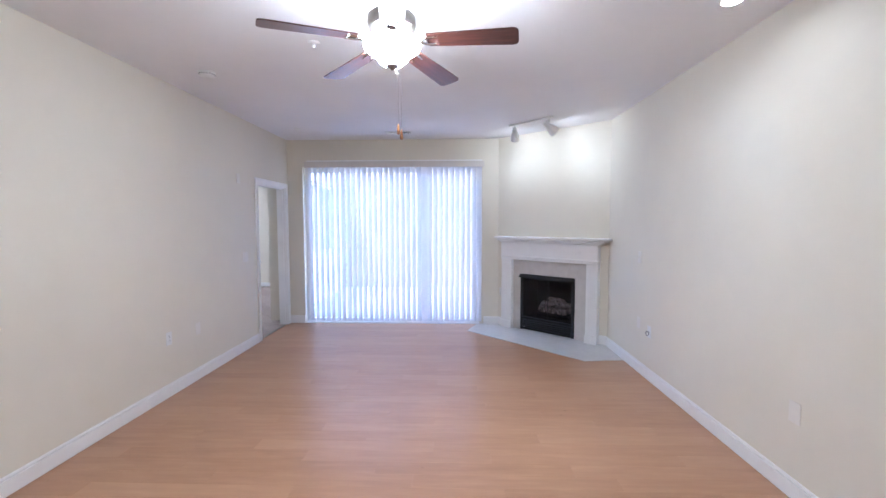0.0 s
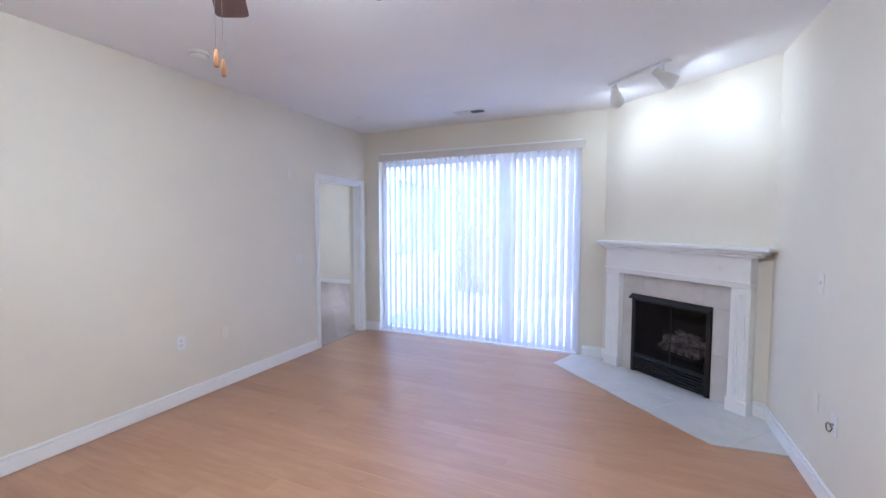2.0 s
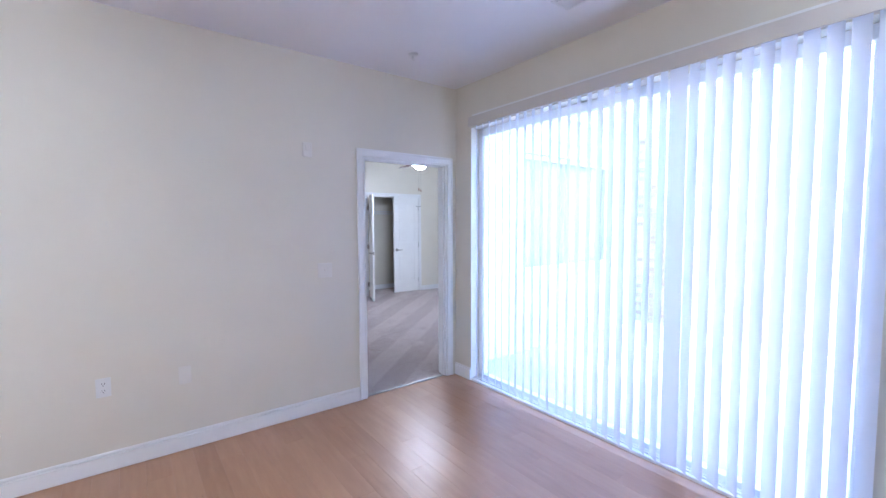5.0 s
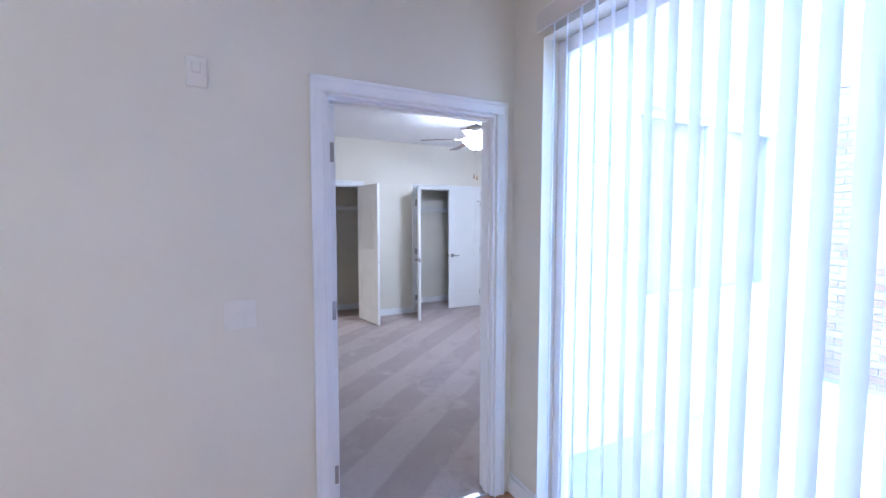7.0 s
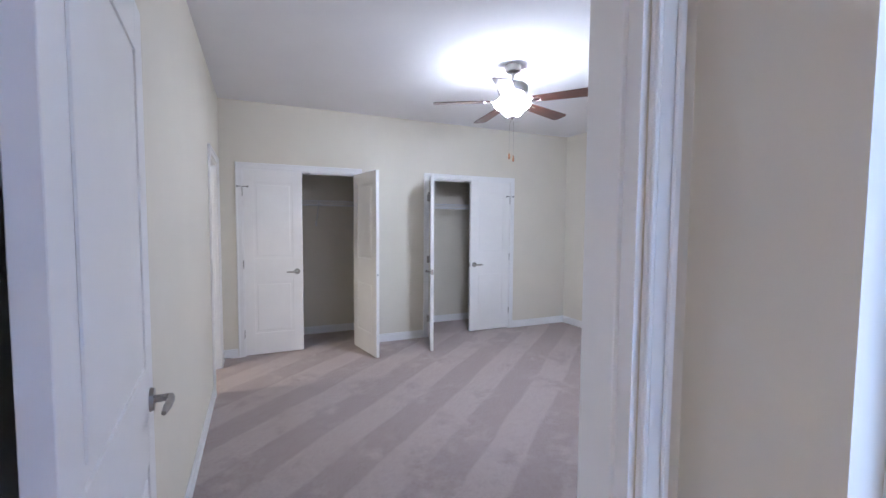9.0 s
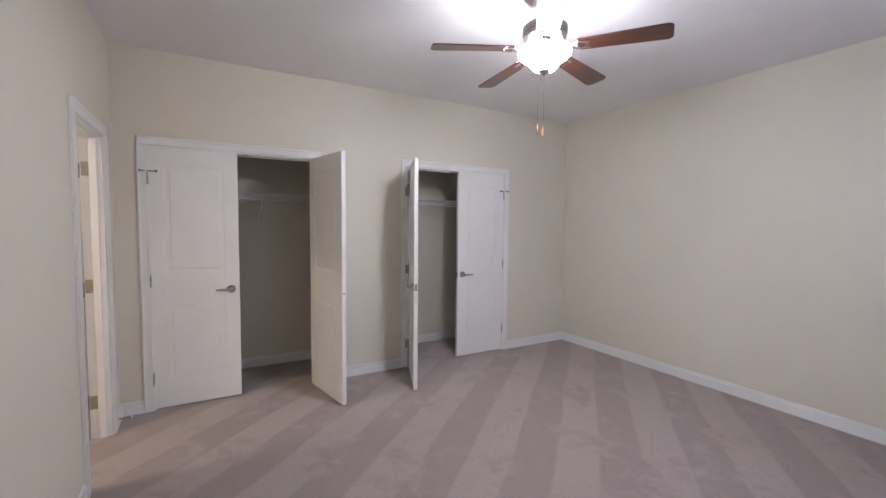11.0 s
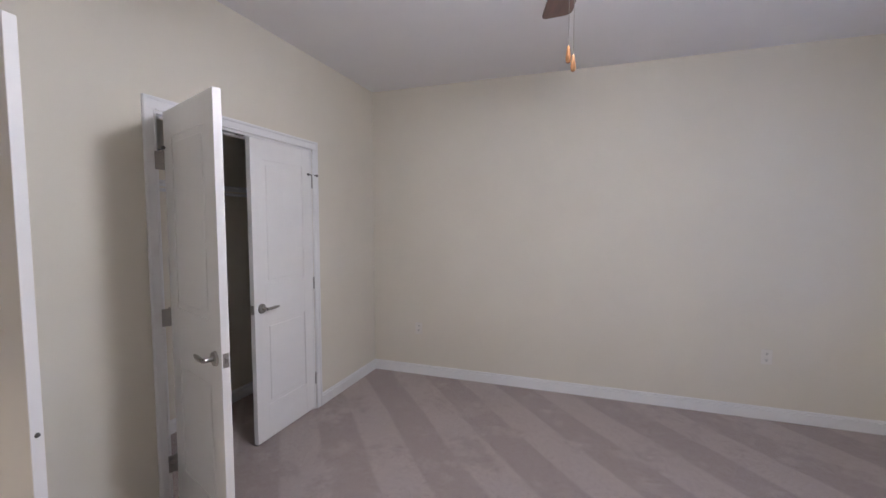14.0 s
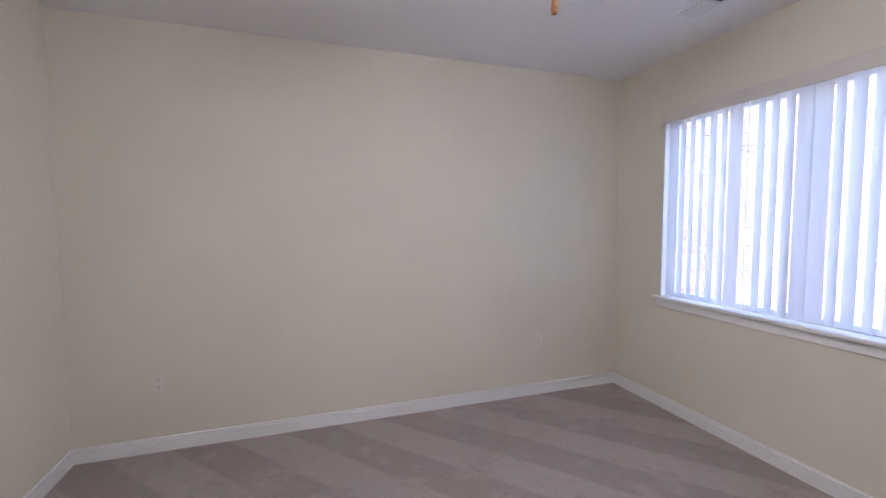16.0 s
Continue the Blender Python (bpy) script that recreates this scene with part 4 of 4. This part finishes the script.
# ---- small fittings ----
def plate(m, label, kind="outlet", w=0.072, h=0.115, paint="plastic"):
    """A wall plate in its local xz plane, facing local -y."""
    ob = thing("wall_" + kind, m, label, kind, "wall plates")
    bm = bmesh.new()
    box(bm, -w / 2, w / 2, -0.0045, 0, -h / 2, h / 2, 0.002)
    part("plate", bm, M[paint], ob)
    if kind == "outlet":
        for z in (-0.021, 0.021):
            bm = bmesh.new()
            cyl(bm, (0, -0.005, z), (0, -0.0085, z), 0.0165, n=20)
            s = part("socket", bm, M[paint], ob)
            # raised dark blocks: the shade of the socket holes as colour
            bm = bmesh.new()
            for x in (-0.006, 0.006):
                box(bm, x - 0.0012, x + 0.0012, -0.0092, -0.008, z - 0.001, z + 0.008)
            cyl(bm, (0, -0.008, z - 0.008), (0, -0.0092, z - 0.008), 0.0025, n=10)
            part("slot_shade", bm, M["dark"], s)
    elif kind == "switch":
        bm = bmesh.new()
        box(bm, -0.006, 0.006, -0.014, -0.004, -0.004, 0.013, 0.002)
        part("toggle", bm, M[paint], ob)
    elif kind == "jack":
        bm = bmesh.new()
        cyl(bm, (0, -0.004, 0), (0, -0.016, 0), 0.006, n=10)
        part("connector", bm, M["nickel"], ob, "metal coaxial connector")
        cu = bmesh.new()
        pts = [Vector((0.018 * math.cos(a) + 0.012, -0.02 - 0.012 * math.sin(a * 0.5), -0.012 + 0.022 * math.sin(a))) for a in [i * 0.55 for i in range(13)]]
        for a, b in zip(pts, pts[1:]):
            cyl(cu, a, b, 0.003, n=8)
        part("cable", cu, M["hook"], ob, "short curl of grey cable", True)
    return ob


WEST = lambda y, z: pose(XW + 0.0005, y, z, 0, 0, 90)
EAST = lambda y, z: pose(XE - 0.0005, y, z, 0, 0, -90)
plate(WEST(3.385, 0.515), "white duplex outlet on the cream wall")
plate(WEST(3.80, 0.50), "blank cover plate painted like the cream wall", "cover plate", paint="almond")
plate(EAST(2.15, 0.485), "blank off-white cover plate on the wall", "cover plate", 0.08, 0.12, "almond")
plate(EAST(3.885, 0.472), "white cable jack with a curl of cable", "jack")
plate(EAST(4.12, 0.505), "blank off-white cover plate on the wall", "cover plate", paint="almond")
plate(EAST(4.135, 1.175), "off-white toggle switch by the fireplace", "switch", paint="almond")
plate(pose(-3.60, BN - 0.0005, 0.485), "off-white duplex outlet on the bedroom wall", paint="almond")
plate(pose(-6.418, BN - 0.0005, 0.46), "off-white duplex outlet on the bedroom wall", paint="almond")
plate(pose((FM @ Vector((0.055, -0.0005, 0))).x, (FM @ Vector((0.055, -0.0005, 0))).y, 0.50, 0, 0, math.degrees(FANGLE)), "white outlet beside the mantel leg", "outlet", 0.05, 0.115)
plate(WEST(4.76, 1.12), "off-white double switch plate by the doorway", "switch", 0.115, 0.115, "almond")
chime = thing("door_chime", pose(XW, 4.64, 2.04, 0, 0, 90), "small white wall sensor high on the wall", "sensor")
bm = bmesh.new()
box(bm, -0.035, 0.035, -0.012, 0, -0.055, 0.055, 0.004)
part("cover", bm, M["almond"], chime)
bm = bmesh.new()
box(bm, -0.016, 0.016, -0.018, -0.011, -0.005, 0.035, 0.003)
part("sensor_eye", bm, M["almond"], chime)


def smoke_detector(x, y):
    ob = thing("smoke_detector", pose(x, y, CEIL), "round white smoke detector on the ceiling", "smoke detector")
    part("base", lathe(bmesh.new(), [(0.0, 0.0), (0.066, 0.0), (0.066, -0.012), (0.0, -0.012)], 32), M["plastic"], ob, smooth=True)
    part("cover", lathe(bmesh.new(), [(0.060, -0.012), (0.058, -0.028), (0.045, -0.038), (0.020, -0.042), (0.0, -0.042)], 32), M["plastic"], ob, smooth=True)
    # uncut vents: dark grey blocks give the openings their shade
    bm = bmesh.new()
    for i in range(18):
        a = i * 2 * math.pi / 18
        box(bm, 0.052, 0.0605, -0.003, 0.003, -0.026, -0.016, m=Matrix.Rotation(a, 4, "Z"))
    part("vent_slot_shade", bm, M["hook"], ob)


def sprinkler(x, y):
    ob = thing("sprinkler_head", pose(x, y, CEIL), "small white ceiling sprinkler head", "sprinkler", "sprinklers")
    part("escutcheon", lathe(bmesh.new(), [(0.0, 0.0), (0.038, 0.0), (0.034, -0.008), (0.015, -0.014), (0.0, -0.014)], 24), M["plastic"], ob, smooth=True)
    bm = bmesh.new()
    cyl(bm, (0, 0, -0.012), (0, 0, -0.036), 0.006, n=10)
    for s in (-1, 1):
        cyl(bm, (s * 0.01, 0, -0.014), (s * 0.006, 0, -0.04), 0.002, n=6)
    part("frame", bm, M["plastic"], ob)
    part("deflector", cyl(bmesh.new(), (0, 0, -0.040), (0, 0, -0.042), 0.014, n=16), M["plastic"], ob)


def vent(x, y, rz, label, w=0.36, d=0.16, shut=0.55):
    ob = thing("ceiling_vent", pose(x, y, CEIL, 0, 0, rz), label, "vent", "vents")
    bm = bmesh.new()
    f = 0.022
    for a, b, c, e in ((-w / 2, w / 2, -d / 2, -d / 2 + f), (-w / 2, w / 2, d / 2 - f, d / 2), (-w / 2, -w / 2 + f, -d / 2 + f, d / 2 - f), (w / 2 - f, w / 2, -d / 2 + f, d / 2 - f), (-0.008, 0.008, -d / 2 + f, d / 2 - f)):
        box(bm, a, b, c, e, -0.008, 0.0, 0.002)
    part("frame", bm, M["plastic"], ob)
    # no duct above: a flat dark sheet paints its shade
    bm = bmesh.new()
    box(bm, -w / 2 + 0.004, w / 2 - 0.004, -d / 2 + 0.004, d / 2 - 0.004, -0.0015, -0.0005)
    part("backing", bm, M["dark"], ob, "dark sheet painted as the duct's shade behind the slats")
    n = 7
    for half, tilt in ((-1, -38), (1, 38)):
        for i in range(n):
            bm = bmesh.new()
            x0, x1 = (-w / 2 + f, -0.008) if half < 0 else (0.008, w / 2 - f)
            xx = x0 + (i + 0.5) * (x1 - x0) / n
            box(bm, -0.0105, 0.0105, -d / 2 + f, d / 2 - f, -0.0008, 0.0008)
            part("slat", bm, M["plastic"], ob, at=pose(xx, 0, -0.0095, 0, tilt, 0))
    return ob


smoke_detector(-1.93, 3.27)
sprinkler(-1.97, 5.30)
sprinkler(-0.873, 2.74)
vent(-0.69, 5.60, 0, "white louvred ceiling vent before the patio door")
vent(-3.28, 8.32, 90, "white louvred ceiling vent near the bedroom window")
stop = thing("door_stop", pose(-6.72, BS + 0.014, 0.06, 0, 0, 0), "small spring door stop on the baseboard", "door stop")
bm = bmesh.new()
cyl(bm, (0, 0, 0), (0, 0.07, 0), 0.005, n=10)
part("spring", bm, M["nickel"], stop)
part("tip", cyl(bmesh.new(), (0, 0.07, 0), (0, 0.082, 0), 0.008, n=12), M["plastic"], stop)

# ---- outside, round the patio ----
bm, done = solid("siding_bedroom", M["siding"], "white lap siding outside the bedroom", "siding")
z = -0.12
while z < 2.95:
    for a, b in ((YN + 0.2, BN + 0.16),):
        segs = [(a, b)] if z + 0.2 < WZ0 - 0.05 or z > WZ1 + 0.05 else [(a, W0 - 0.06), (W1 + 0.06, b)]
        for s0, s1 in segs:
            v = [bm.verts.new(p) for p in ((BE + 0.202, s0, z), (BE + 0.222, s0, z), (BE + 0.206, s0, z + 0.21), (BE + 0.202, s0, z + 0.21), (BE + 0.202, s1, z), (BE + 0.222, s1, z), (BE + 0.206, s1, z + 0.21), (BE + 0.202, s1, z + 0.21))]
            for f in ((0, 1, 2, 3), (4, 7, 6, 5), (1, 5, 6, 2), (0, 4, 5, 1), (3, 2, 6, 7), (0, 3, 7, 4)):
                bm.faces.new([v[i] for i in f])
    z += 0.2
done()
bm, done = solid("brick_wall_core", M["mortar"], "mortar core of the pale brick patio wall", "wall")
YBR, XBR0, XBR1, HBR = 9.78, -2.62, 5.0, 3.25
box(bm, XBR0, XBR1, YBR + 0.006, YBR + 0.2, -0.2, HBR)
core = done()

# ---- pieces: bricks and floor planks ----
brick_me = bpy.data.meshes.new("brick")
bb = box(bmesh.new(), -0.0975, 0.0975, -0.006, 0.03, -0.0285, 0.0285, 0.003)
bb.to_mesh(brick_me)
bb.free()
brick_me.materials.append(M["brick"])
rest = bmesh.new()
count = 0
row = 0
zz = 0.0
rg = random.Random(8)
while zz < HBR - 0.05:
    xx = XBR0 + (0.1 if row % 2 else 0.205)
    while xx < XBR1 - 0.1:
        if -2.6 < xx < -1.4 and 0.2 < zz < 2.9 and count < 300:
            o = new("brick", brick_me)
            o.parent = core
            o.matrix_basis = pose(xx, YBR + rg.uniform(-0.002, 0.002), zz + 0.034)
            count += 1
        else:
            box(rest, xx - 0.0975, xx + 0.0975, YBR - 0.006 + rg.uniform(-0.002, 0.002), YBR + 0.02, zz + 0.0055, zz + 0.0625)
        xx += 0.205
    zz += 0.068
    row += 1
me = bpy.data.meshes.new("bricks")
rest.to_mesh(me)
rest.free()
me.materials.append(M["brick"])
o = new("bricks", me)
o.parent = core
o["kind"] = "stuff"

floor = thing("floor", pose(0, 0, 0), "honey oak laminate plank floor with a satin sheen", "floor", "", "structure")
PW, PL, GAP = 0.127, 1.22, 0.0003
plank_cache = {}


def plank(L, W):
    key = (round(L, 3), round(W, 3))
    if key not in plank_cache:
        me = bpy.data.meshes.new("plank")
        c = 0.0007
        vs = []
        for z, i in ((-0.009, 0.0), (-0.0006, 0.0), (0.0, c)):
            vs += [(i, i, z), (L - i, i, z), (L - i, W - i, z), (i, W - i, z)]
        fs = [(8, 9, 10, 11)]
        for k in (0, 4):
            for i in range(4):
                j = (i + 1) % 4
                fs.append((k + i, k + j, k + 4 + j, k + 4 + i))
        me.from_pydata(vs, [], fs)
        me.materials.append(M["laminate"])
        plank_cache[key] = me
    return plank_cache[key]


y, row = YS, 0
while y < YN + 0.03:
    w = min(PW, YN + 0.05 - y)
    x0, x1 = XW + 0.001, XE - 0.001
    x = x0 - ((row * 0.4067 + rg.uniform(0, 0.2)) % PL)
    while x < x1:
        a, b = max(x, x0), min(x + PL, x1)
        if b - a > 0.02:
            o = new("plank", plank(round(b - a - GAP, 3), w - GAP))
            o.parent = floor
            o.matrix_basis = pose(a, y, 0)
        x += PL
    y += PW
    row += 1
yy = D0 + 0.014
while yy < D1 - 0.02:
    w = min(PW, D1 - 0.014 - yy)
    o = new("plank", plank(0.03, w - GAP))
    o.parent = floor
    o.matrix_basis = pose(XW - 0.029, yy, 0)
    yy += PW
